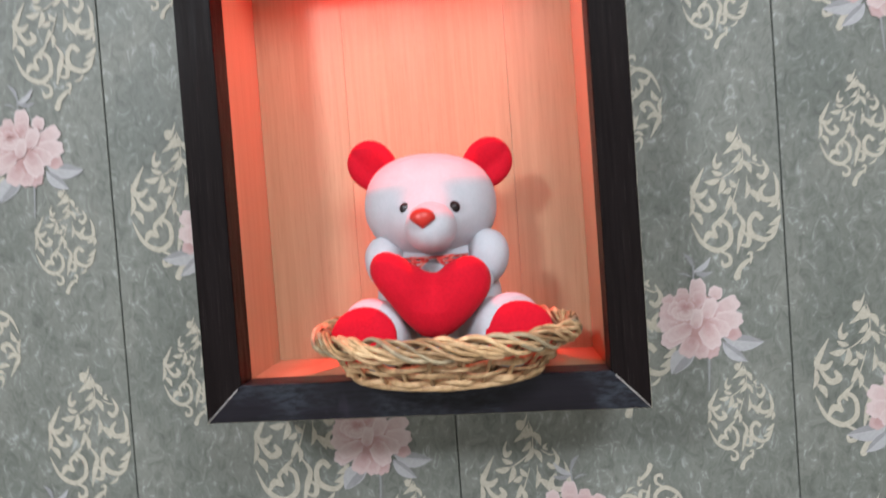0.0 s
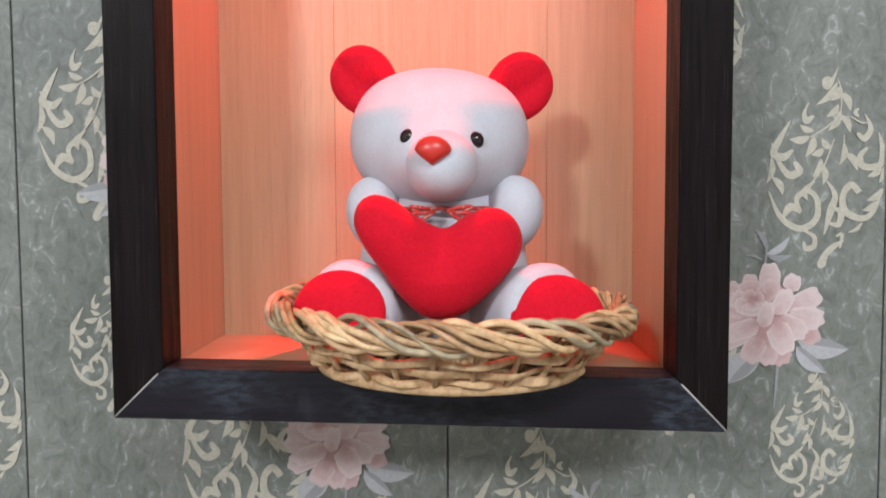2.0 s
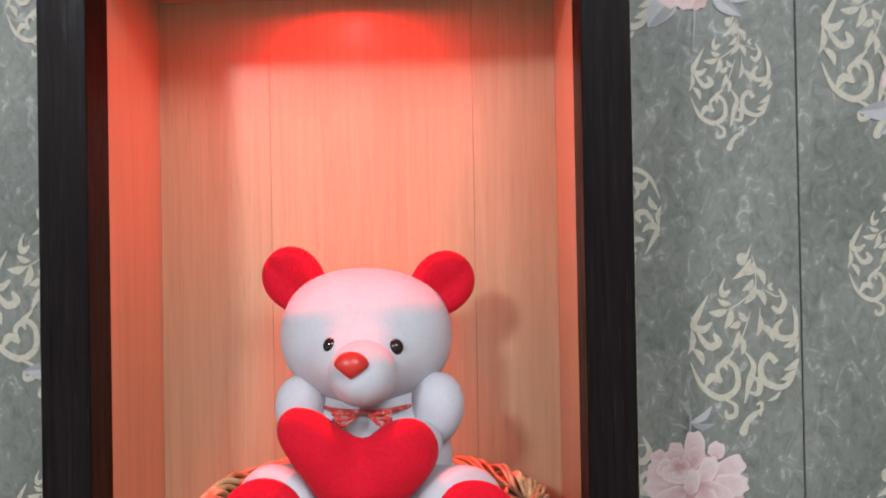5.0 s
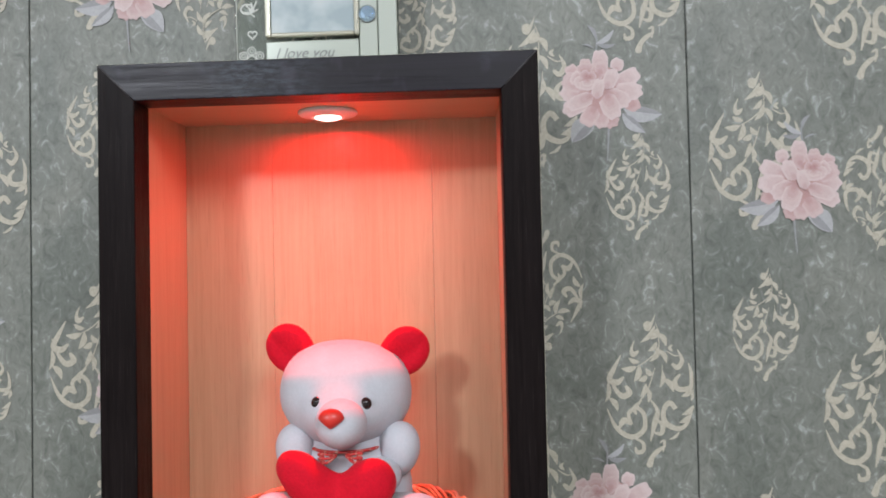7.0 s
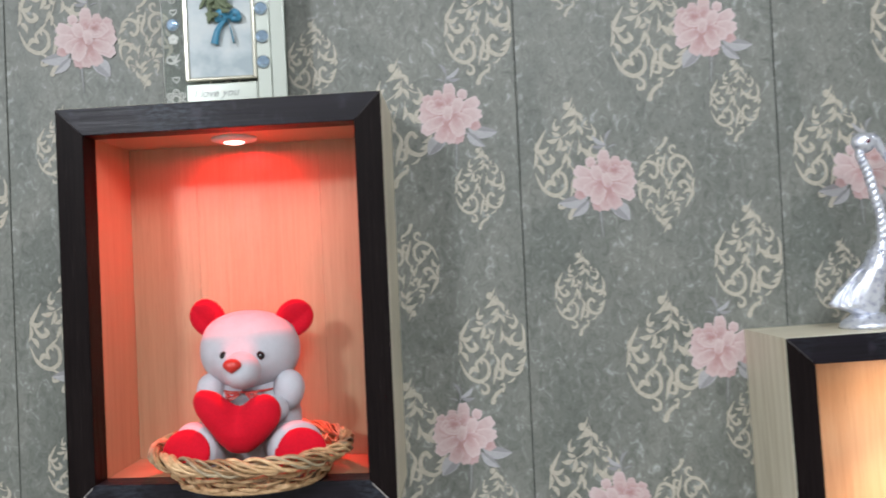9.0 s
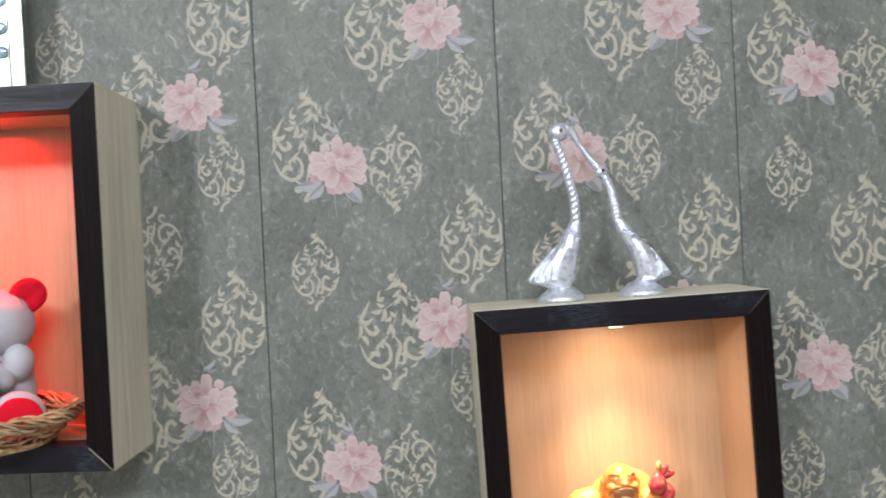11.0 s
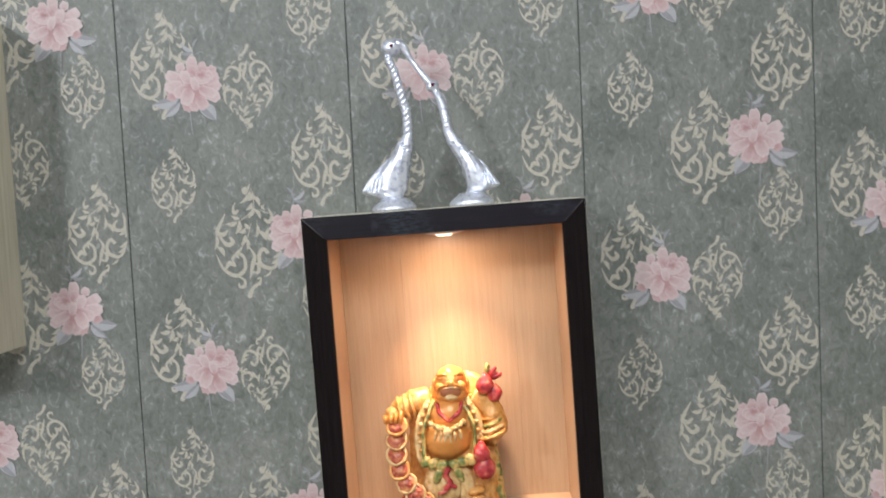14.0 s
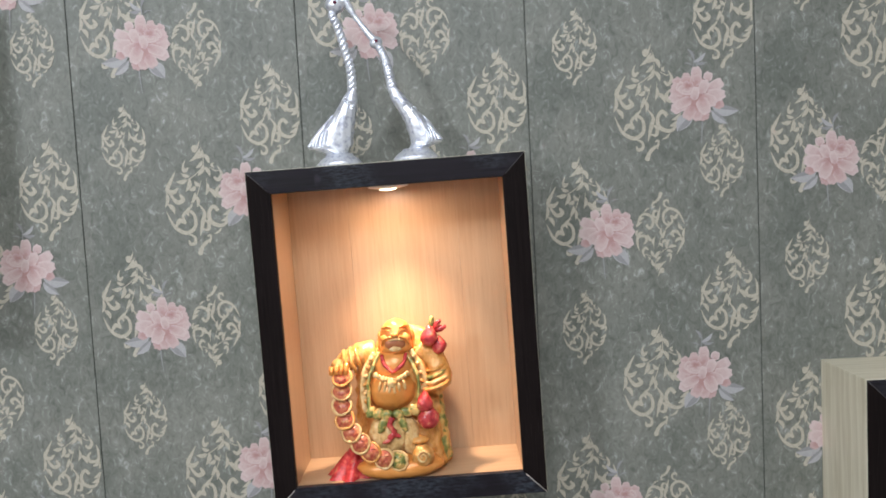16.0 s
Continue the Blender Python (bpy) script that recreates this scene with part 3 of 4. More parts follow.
        blob(bm, (0, 0, 0), (0.0214, 0.0056, 0.0192), u=32, v=16)
        sole = part("sole", bm, TOY_RED, ob, "red plush sole")
        sole.matrix_basis = pose(foot.x - s * 0.0005, -0.0500, foot.z - 0.0007, -12, 0, s * 11)
    # heart cushion
    bm = bmesh.new()
    # two plump uneven lobes and a blunt tip, in millimetres
    rim = [(2.4, 13.0), (12.5, 19.0), (23.5, 21.8), (31.5, 18.2), (36.0, 9.5), (34.5, -0.5), (27.0, -11.0), (15.5, -22.0), (7.0, -27.0), (0.0, -27.8),
           (-8.0, -26.0), (-17.5, -17.0), (-25.5, -5.5), (-32.0, 4.0), (-36.5, 14.5), (-34.5, 23.5), (-28.0, 27.6), (-19.5, 25.5), (-10.0, 18.5)]
    outline = spline([(x / 1000, z / 1000) for x, z in rim], 5, closed=True)
    rows, cols = 14, len(outline)
    for face in (-1, 1):
        rings = []
        for r in range(rows + 1):
            q, ring = r / rows, []
            for x, z in outline:
                puff = 0.0135 * (1 - q ** 2.6) ** 0.55 if q < 1 else 0
                px, pz = x * q, -0.002 + (z + 0.002) * q
                lobe = 1 - 0.5 * math.exp(-((px - 0.001) / 0.009) ** 2) * max(0.0, min(1.0, (pz + 0.008) / 0.016))
                ring.append(bm.verts.new((px, face * puff * lobe, pz)))
            rings.append(ring)
        for a, b in zip(rings, rings[1:]):
            for c in range(cols):
                quad = (a[c], a[(c + 1) % cols], b[(c + 1) % cols], b[c])
                bm.faces.new(quad if face > 0 else quad[::-1])
    bmesh.ops.remove_doubles(bm, verts=bm.verts, dist=0.0001)
    heart = part("heart_cushion", bm, TOY_RED, ob, "red plush heart cushion")
    heart.matrix_basis = pose(-0.0008, -0.0475, 0.0470, 8, 0, 0)
    # cord bow under the chin
    for s in (-1, 1):
        for lift in (0.0, 0.0025, -0.0025):
            bm = bmesh.new()
            tube(bm, spline([(s * 0.003, -0.034, 0.067), (s * 0.008, -0.038, 0.0660 + lift), (s * 0.0135, -0.038, 0.0660 + lift * 1.2), (s * 0.010, -0.0375, 0.0640 + lift)], 6), 0.0009, 6)
            part("bow_cord", bm, RIBBON, ob, "red and white twisted cord")
    bm = bmesh.new()
    tube(bm, spline([(0.026 * math.sin(a), 0.004 - 0.034 * math.cos(a), 0.068) for a in np.linspace(-2.2, 2.2, 15)], 3), 0.0011, 6)
    part("neck_cord", bm, RIBBON, ob, "red and white twisted cord")
    return ob


WICKER = material("wicker", (0.45, 0.32, 0.17), 0.55)
wick = noise_node(WICKER, (1, 1, 1), 160, 4, 0.6)
colour_in(WICKER, ramp(WICKER, wick, [(0.3, (0.30, 0.165, 0.08)), (0.46, (0.50, 0.315, 0.165)), (0.68, (0.66, 0.46, 0.27))]))
bump(WICKER, noise_node(WICKER, (1, 1, 1), 700, 3), 0.3, 0.0005)
BROWN_WICKER = material("brown_wicker", (0.30, 0.17, 0.08), 0.5)
colour_in(BROWN_WICKER, ramp(BROWN_WICKER, noise_node(BROWN_WICKER, (1, 1, 1), 120, 4, 0.6), [(0.3, (0.15, 0.08, 0.035)), (0.65, (0.42, 0.26, 0.13))]))
bump(BROWN_WICKER, noise_node(BROWN_WICKER, (1, 1, 1), 700, 3), 0.3, 0.0005)


GREY_WICKER = material("weathered_wicker", (0.33, 0.27, 0.18), 0.5)
colour_in(GREY_WICKER, ramp(GREY_WICKER, noise_node(GREY_WICKER, (1, 1, 1), 90, 4, 0.6), [(0.3, (0.17, 0.13, 0.085)), (0.5, (0.34, 0.27, 0.175)), (0.66, (0.52, 0.40, 0.25))]))
bump(GREY_WICKER, noise_node(GREY_WICKER, (1, 1, 1), 700, 3), 0.3, 0.0005)
for cane in (WICKER, BROWN_WICKER, GREY_WICKER):
    cn, cl, cp = nodes(cane)
    info = cn.new("ShaderNodeObjectInfo")
    tone = ramp(cane, info.outputs["Random"], [(0.0, (0.72, 0.66, 0.60)), (0.5, (1.0, 0.98, 0.95)), (1.0, (1.2, 1.2, 1.15))])
    old = cp.inputs["Base Color"].links[0].from_socket
    colour_in(cane, mix(cane, "MULTIPLY", 1.0, old, tone))


def basket(m):
    """A shallow oval wicker basket; m under its base."""
    ob = thing("wicker_basket", m, "shallow oval woven wicker basket with a braided rim", "basket")
    ax0, ay0, ax1, ay1, tall = 0.059, 0.056, 0.0775, 0.075, 0.0240

    def wall(a, f, out=0.0):
        g = f ** 0.8
        return ((ax0 + (ax1 - ax0) * g + out) * math.cos(a), (ay0 + (ay1 - ay0) * g + out) * math.sin(a), 0.0025 + tall * f)

    stakes = 26
    for k in range(stakes):
        a = 2 * math.pi * k / stakes
        bm = bmesh.new()
        tube(bm, [wall(a, f / 4) for f in range(5)], 0.0013, 6)
        part("stake", bm, WICKER, ob)
    rnd = random.Random(3)
    for row in range(4):
        bm = bmesh.new()
        n = stakes * 8
        pts, thick = [], []
        for k in range(n):
            a = 2 * math.pi * k / n
            swing = 0.0027 * math.cos(stakes / 2 * a + math.pi * row)
            x, y, z = wall(a, (row + 0.55) / 4.6, swing)
            pts.append((x, y, z + 0.0007 * math.sin(3 * a + 2 * row) + 0.0005 * math.sin(11 * a + row) + rnd.uniform(-0.0001, 0.0001)))
            thick.append(0.0018 + 0.0004 * math.sin(5 * a + 3 * row) + 0.0002 * math.sin(17 * a))
        tube(bm, pts, thick, 8, closed=True, flat=0.38)
        part("weaver", bm, WICKER, ob)
    for row in range(9):
        f = (row + 0.6) / 9
        bm = bmesh.new()
        n = 120
        tube(bm, [(ax0 * f * math.cos(2 * math.pi * k / n), ay0 * f * math.sin(2 * math.pi * k / n), 0.0022 + 0.0009 * math.cos(10 * 2 * math.pi * k / n + math.pi * row)) for k in range(n)], 0.0021, 6, closed=True)
        part("base_weaver", bm, BROWN_WICKER, ob, "darker base weave")
    bm = bmesh.new()
    tube(bm, [(ax0 * 1.02 * math.cos(a), ay0 * 1.02 * math.sin(a), 0.0026) for a in np.linspace(0, 2 * math.pi, 96, endpoint=False)], 0.0024, 7, closed=True)
    part("foot_rod", bm, WICKER, ob)
    # braided rim of long overlapping rods
    rods, turns = 11, 7
    for i in range(rods):
        bm = bmesh.new()
        n, pts, thick = 300, [], []
        for k in range(n):
            a = 2 * math.pi * k / n
            u = turns * a + 2 * math.pi * i * 4 / rods + 0.22 * math.sin(2 * a + i * 1.7)
            out = 0.0040 * math.sin(u) + 0.0006 * math.sin(7 * a + 2 * i)
            up = 0.0050 * math.cos(u) + 0.0013 * math.sin(2 * u + i) + 0.0005 * math.sin(9 * a + i)
            x, y, z = wall(a, 1.0, 0.0030 + out)
            pts.append((x, y, z + 0.0010 + up))
            thick.append((0.00145 if i % 3 else 0.0012) * (1 + 0.12 * math.sin(4 * a + i)))
        tube(bm, pts, thick, 8, closed=True)
        part("rim_rod", bm, (WICKER, GREY_WICKER, WICKER, BROWN_WICKER, WICKER, WICKER, GREY_WICKER, WICKER, BROWN_WICKER, WICKER, WICKER)[i], ob)
    return ob


floor_a = SHELF_A[1] + 0.0190
basket(pose(0.003, 0.470, floor_a + 0.0010, 1.0, 1.3, 2))
soft_toy(pose(-0.0005, 0.489, floor_a + 0.0075, 0, 0, 0))

# ---- the glass photo stand on the first shelf ----
GLASS = material("clear_glass_plate", (0.90, 0.96, 0.93), 0.06)
gn, gl, gp = nodes(GLASS)
gp.inputs["Transmission Weight"].default_value, gp.inputs["IOR"].default_value = 1.0, 1.3
MIRROR = material("silvered_glass", (0.54, 0.58, 0.52), 0.20, 0.4)
MIRROR_EDGE = material("bevelled_mirror_edge", (0.62, 0.60, 0.50), 0.2, 0.5)
ETCH = material("white_etching", (0.60, 0.61, 0.57), 0.6)
GREY_ETCH = material("grey_lettering", (0.15, 0.155, 0.15), 0.3, 0.5)
TEAL = material("teal_satin_ribbon", (0.045, 0.21, 0.33), 0.4)
GREEN = material("dull_green_leaf", (0.13, 0.16, 0.09), 0.7)
PHOTO = material("pale_photo_card", (0.62, 0.66, 0.65), 0.4)
colour_in(PHOTO, ramp(PHOTO, noise_node(PHOTO, (1, 1, 1), 30, 3), [(0.35, (0.27, 0.33, 0.35)), (0.5, (0.40, 0.45, 0.46)), (0.68, (0.49, 0.52, 0.50))]))
GEM = material("blue_crystal", (0.55, 0.76, 1.0), 0.05, 0.7)
en, el, ep = nodes(GEM)
ep.inputs["Transmission Weight"].default_value, ep.inputs["IOR"].default_value = 0.2, 1.7


def flat_ring(bm, c, r, w, y, squash=1.0):
    tube(bm, [(c[0] + r * math.cos(a), y, c[1] + r * squash * math.sin(a)) for a in np.linspace(0, 2 * math.pi, 20, endpoint=False)], w, 5, closed=True)


def heart_line(c, size, n=24):
    out = []
    for k in range(n):
        a = 2 * math.pi * k / n
        out.append((c[0] + size * math.sin(a) ** 3, c[1] + size * (13 * math.cos(a) - 5 * math.cos(2 * a) - 2 * math.cos(3 * a) - math.cos(4 * a)) / 16))
    return out


def photo_stand(m):
    """An upright glass plate with a mirror-framed photo; m at its lower left back, the front towards -y."""
    ob = thing("photo_stand", m, "glass photo stand with mirror edges, round blue gems and teal bow", "photo frame")
    w, h = 0.1175, 0.165
    bm = bmesh.new()
    box(bm, (0, -0.005, 0), (w, 0, h), 0.001)
    plate = part("glass_plate", bm, GLASS, ob, "clear glass back plate", smooth=False)
    bm = bmesh.new()
    box(bm, (0.0265, -0.0085, 0.036), (0.086, -0.0055, 0.138), 0.0008)
    part("photo_panel", bm, PHOTO, ob, "pale photo card", smooth=False)
    for a, b in (((0.0225, 0.033), (0.0265, 0.142)), ((0.086, 0.033), (0.0895, 0.142)), ((0.0265, 0.033), (0.086, 0.036)), ((0.0265, 0.138), (0.086, 0.142))):
        bm = bmesh.new()
        box(bm, (a[0], -0.011, a[1]), (b[0], -0.0055, b[1]), 0.0012)
        part("mirror_border", bm, MIRROR_EDGE, ob, "bevelled mirror strip", smooth=False)
    for a, b in (((0.103, 0.0005), (0.1165, h - 0.001)), ((0.0895, 0.0005), (0.1025, h - 0.001)), ((0.0225, 0.0005), (0.0890, 0.0305))):
        bm = bmesh.new()
        box(bm, (a[0], -0.0085, a[1]), (b[0], -0.0055, b[1]), 0.001)
        part("mirror_panel", bm, MIRROR, ob, "silvered glass panel", smooth=False)
    bm = bmesh.new()
    box(bm, (0.024, -0.020, 0.0005), (0.090, -0.009, 0.004), 0.001)
    part("glass_foot", bm, GLASS, ob, "glass foot", smooth=False)
    # etched ornaments on the clear strip
    y = -0.0055
    for z in (0.018, 0.118):
        bm = bmesh.new()
        flat_ring(bm, (0.0115, z), 0.0034, 0.0006, y)
        for k in range(6):
            a = 2 * math.pi * k / 6 + 0.5
            flat_ring(bm, (0.0115 + 0.0068 * math.cos(a), z + 0.0068 * math.sin(a)), 0.0028, 0.0005, y)
            flat_ring(bm, (0.0115 + 0.0068 * math.cos(a), z + 0.0068 * math.sin(a)), 0.0013, 0.0004, y)
        part("etched_flower", bm, ETCH, plate, "white etched flower")
    for z, size in ((0.0365, 0.0032), (0.100, 0.0032)):
        bm = bmesh.new()
        tube(bm, [(x, y, q) for x, q in heart_line((0.0125, z), size)], 0.0006, 5, closed=True)
        part("etched_heart", bm, ETCH, plate, "white etched heart")
    bm = bmesh.new()
    for k, (dx, dz) in enumerate(((-0.006, 0.001), (-0.003, 0.006), (0.001, 0.008), (0.005, 0.009), (0.006, 0.003), (0.003, -0.003))):
        tube(bm, spline([(0.011, y, 0.052), (0.011 + dx * 0.5 + 0.001, y, 0.052 + dz * 0.6), (0.011 + dx, y, 0.052 + dz)], 4), [0.0007] * 8 + [0.0004], 5)
    flat_ring(bm, (0.009, 0.055), 0.0045, 0.0007, y, 0.8)
    part("etched_butterfly", bm, ETCH, plate, "white etched butterfly")
    bm = bmesh.new()
    for k in range(5):
        a = 2 * math.pi * k / 5 + math.pi / 2
        blob(bm, (0.0115 + 0.0028 * math.cos(a), y, 0.0745 + 0.0028 * math.sin(a)), (0.0024, 0.0004, 0.0024), u=10, v=6)
    part("etched_blossom", bm, ETCH, plate, "white etched blossom")
    bm = bmesh.new()
    tube(bm, [(0.0012, y, 0.002), (0.0012, y, h - 0.002)], 0.0004, 5)
    part("etched_line", bm, ETCH, plate)
    # round cut gems in thin dark settings
    for x, z in ((0.0955, 0.0475), (0.0955, 0.0712), (0.0955, 0.0975), (0.0955, 0.122), (0.0115, 0.088)):
        bm = bmesh.new()
        n = 12
        rings = [[bm.verts.new((r * math.cos(2 * math.pi * (k + o) / n), y, r * math.sin(2 * math.pi * (k + o) / n))) for k in range(n)] for r, y, o in ((0.0058, -0.0001, 0), (0.0058, -0.0010, 0), (0.0046, -0.0026, 0.5), (0.0025, -0.0036, 0))]
        for p, q in zip(rings, rings[1:]):
            for k in range(n):
                bm.faces.new((p[k], p[(k + 1) % n], q[(k + 1) % n], q[k]))
        bm.faces.new(rings[-1])
        bm.faces.new(rings[0][::-1])
        bmesh.ops.recalc_face_normals(bm, faces=bm.faces)
        gem = part("round_gem", bm, GEM, ob, "faceted pale blue round gem", smooth=False)
        gem.location = (x, -0.0086 if x > 0.05 else -0.0052, z)
        bm = bmesh.new()
        flat_ring(bm, (0, 0), 0.0060, 0.0005, -0.0006)
        part("setting", bm, GREY_ETCH, gem, "thin dark setting")
    # bow with a sprig
    for s in (-1, 1):
        bm = bmesh.new()
        tube(bm, spline([(0.066, -0.0125, 0.090), (0.066 + s * 0.007, -0.0155, 0.0945), (0.066 + s * 0.010, -0.0135, 0.088), (0.066 + s * 0.002, -0.0125, 0.0885)], 6), 0.0030, 6, flat=0.3)
        part("bow_loop", bm, TEAL, ob, "teal satin loop")
        bm = bmesh.new()
        tube(bm, spline([(0.064, -0.0125, 0.089), (0.062 + s * 0.006, -0.0135, 0.079), (0.061 + s * 0.009, -0.0125, 0.066)], 6), [0.0018 + 0.0024 * k / 12 for k in range(13)], 6, flat=0.12)
        part("bow_tail", bm, TEAL, ob, "teal satin tail")
    rnd = random.Random(5)
    for k in range(30):
        bm = bmesh.new()
        a = rnd.uniform(0, 2 * math.pi)
        blob(bm, (0, 0, 0.005), (0.0021, 0.0005, 0.0066), u=10, v=8)
        sprig = part("sprig_leaf", bm, GREEN, ob, "dull green artificial leaf")
        sprig.matrix_basis = pose(0.052 + rnd.uniform(-0.009, 0.009), -0.0125 - rnd.uniform(0, 0.003), 0.101 + rnd.uniform(-0.008, 0.010), rnd.uniform(-20, 20), math.degrees(a), rnd.uniform(-20, 20))
    font = bpy.data.curves.new("lettering", "FONT")
    font.body, font.size, font.extrude, font.shear = "I love you", 0.0105, 0.0001, 0.35
    font.align_x = "CENTER"
    raw = new("raw_lettering", font)
    flat = bpy.data.meshes.new_from_object(raw.evaluated_get(bpy.context.evaluated_depsgraph_get()))
    bpy.data.objects.remove(raw)
    words = new("lettering", flat)
    flat.materials.append(GREY_ETCH)
    words.parent = ob
    words.matrix_basis = pose(0.050, -0.0088, 0.0180, 90, 0, 0)
    words["label"] = "grey script lettering"
    return ob


photo_stand(pose(-0.081, 0.528, SHELF_A[1] + H_A + 0.0010, 0, -0.6, 0))

# ---- the statue in the second shelf ----
GOLD = material("antique_gold_paint", (0.56, 0.27, 0.055), 0.32, 0.15)
colour_in(GOLD, ramp(GOLD, noise_node(GOLD, (1, 1, 0.45), 210, 5, 0.65), [(0.30, (0.44, 0.16, 0.035)), (0.45, (0.64, 0.29, 0.065)), (0.60, (0.74, 0.38, 0.13)), (0.74, (0.58, 0.19, 0.07))]))
bump(GOLD, noise_node(GOLD, (1, 1, 1), 240, 4), 0.6, 0.0018)
SKIN_GOLD = material("smooth_copper_gold_paint", (0.62, 0.27, 0.07), 0.30, 0.12)
colour_in(SKIN_GOLD, ramp(SKIN_GOLD, noise_node(SKIN_GOLD, (1, 1, 1), 60, 3), [(0.3, (0.58, 0.21, 0.04)), (0.7, (0.74, 0.31, 0.08))]))
STATUE_RED = material("red_lacquer", (0.42, 0.035, 0.045), 0.25)
colour_in(STATUE_RED, ramp(STATUE_RED, noise_node(STATUE_RED, (1, 1, 1), 150, 4), [(0.35, (0.28, 0.02, 0.022)), (0.55, (0.52, 0.05, 0.05)), (0.72, (0.60, 0.24, 0.12))]))
STATUE_GREEN = material("green_lacquer", (0.10, 0.17, 0.05), 0.3)
colour_in(STATUE_GREEN, ramp(STATUE_GREEN, noise_node(STATUE_GREEN, (1, 1, 1), 150, 4), [(0.36, (0.11, 0.12, 0.03)), (0.47, (0.22, 0.23, 0.06)), (0.57, (0.64, 0.40, 0.13))]))
STATUE_CREAM = material("cream_gold_paint", (0.64, 0.42, 0.17), 0.4)
colour_in(STATUE_CREAM, ramp(STATUE_CREAM, noise_node(STATUE_CREAM, (1, 1, 1), 180, 4, 0.6), [(0.34, (0.46, 0.24, 0.08)), (0.52, (0.66, 0.42, 0.17)), (0.68, (0.72, 0.52, 0.27))]))
for paint in (STATUE_RED, STATUE_GREEN, STATUE_CREAM):
    bump(paint, noise_node(paint, (1, 1, 1), 300, 4), 0.5, 0.0012)
STATUE_COIN = material("worn_copper_red_paint", (0.46, 0.13, 0.07), 0.35)
colour_in(STATUE_COIN, ramp(STATUE_COIN, noise_node(STATUE_COIN, (1, 1, 1), 220, 4), [(0.36, (0.34, 0.05, 0.03)), (0.52, (0.52, 0.14, 0.07)), (0.66, (0.62, 0.30, 0.12))]))
STATUE_DARK = material("dark_mouth_paint", (0.34, 0.11, 0.04), 0.4)


def statue(m):
    """A laughing figure with a sack and a string of coins, in one mesh; m at the middle of its base."""
    bm = bmesh.new()
    G, S, R, N, D, T, C = 0, 1, 2, 3, 4, 5, 6

    def fold(c, r, turn=(0, 0, 0), mi=G, u=22, v=14, carve=0.0, waves=9):
        for w in blob(bm, c, r, turn, u, v, mi):
            if carve:
                d = Vector(w.co) - Vector(c)
                w.co += d.normalized() * carve * math.sin(waves * math.atan2(d.x, d.y if abs(d.y) > 1e-6 else 1e-6) + 30 * d.z)

    # robe: a folded mantle from the base to the shoulders
    rows, cols, rings = 44, 96, []
    for i in range(rows + 1):
        t = i / rows
        z = 0.130 * t
        cx, rx = 0.010 - 0.006 * t, (0.050 - 0.010 * t) * (1.0 if t < 0.8 else math.sqrt(max(0.05, 1 - ((t - 0.8) / 0.21) ** 2)))
        ry = (0.036 - 0.010 * t) * (1.0 if t < 0.8 else math.sqrt(max(0.05, 1 - ((t - 0.8) / 0.21) ** 2)))
        if t < 0.06:
            rx, ry = rx * (0.9 + 1.6 * t), ry * (0.9 + 1.6 * t)
        ring = []
        for k in range(cols):
            a = 2 * math.pi * k / cols
            f = 1 + 0.035 * math.sin(13 * a + 5 * math.sin(9 * t)) + 0.02 * math.sin(23 * a - 14 * t) + 0.012 * math.sin(60 * t + 4 * a)
            ring.append(bm.verts.new((cx + rx * f * math.cos(a), 0.004 + ry * f * math.sin(a), z)))
        rings.append(ring)
    for i in range(rows):
        for k in range(cols):
            face = bm.faces.new((rings[i][k], rings[i][(k + 1) % cols], rings[i + 1][(k + 1) % cols], rings[i + 1][k]))
            face.material_index = N if k > 88 and i < 26 else G
    bm.faces.new(rings[0][::-1])
    bm.faces.new(rings[-1])
    fold((0.017, 0.018, 0.122), (0.034, 0.018, 0.024), mi=G, u=40, v=24, carve=0.0018, waves=11)
    # robe edges, green sash with leaf ends, red tassel and the folds of the skirt
    for s in (-1, 1):
        tube(bm, spline([(0.003 + s * 0.018, -0.014, 0.126), (0.003 + s * 0.029, -0.021, 0.106), (0.003 + s * 0.031, -0.024, 0.084), (0.002 + s * 0.028, -0.029, 0.068)], 6), 0.0046, 8, T, flat=0.5)
        tube(bm, spline([(0.003 + s * 0.013, -0.018, 0.127), (0.003 + s * 0.024, -0.027, 0.106), (0.003 + s * 0.026, -0.030, 0.086), (0.002 + s * 0.024, -0.033, 0.070)], 6), 0.0020, 6, N)
        for k in range(7):
            fold((0.003 + s * (0.022 + 0.0075 * math.sin(0.45 * k)), -0.0225 - 0.0011 * k, 0.122 - 0.0085 * k), (0.0030, 0.0022, 0.0024), (0, s * 30, 0), G if k % 2 else T, 8, 6)
        tube(bm, spline([(0.005 + s * 0.013, -0.022, 0.125), (0.004 + s * 0.009, -0.029, 0.115), (0.003, -0.032, 0.109)], 6), 0.0020, 8, R)
        for k in range(3):
            fold((0.001 + s * (0.006 + 0.008 * k), -0.0385 + 0.0022 * k, 0.0665 + 0.0012 * k), (0.0068, 0.0035, 0.0050), (0, s * (20 + 12 * k), 0), N, 14, 10)
        fold((0.001 + s * 0.010, -0.0385, 0.057), (0.0045, 0.0032, 0.0100), (0, s * -24, 0), N, 14, 10)
        fold((0.001 + s * 0.016, -0.028, 0.040), (0.010, 0.010, 0.024), (0, s * -8, 0), T, 26, 16, carve=0.0012)
    fold((0.0, -0.030, 0.044), (0.017, 0.010, 0.021), mi=T, u=34, v=20, carve=0.0022, waves=9)
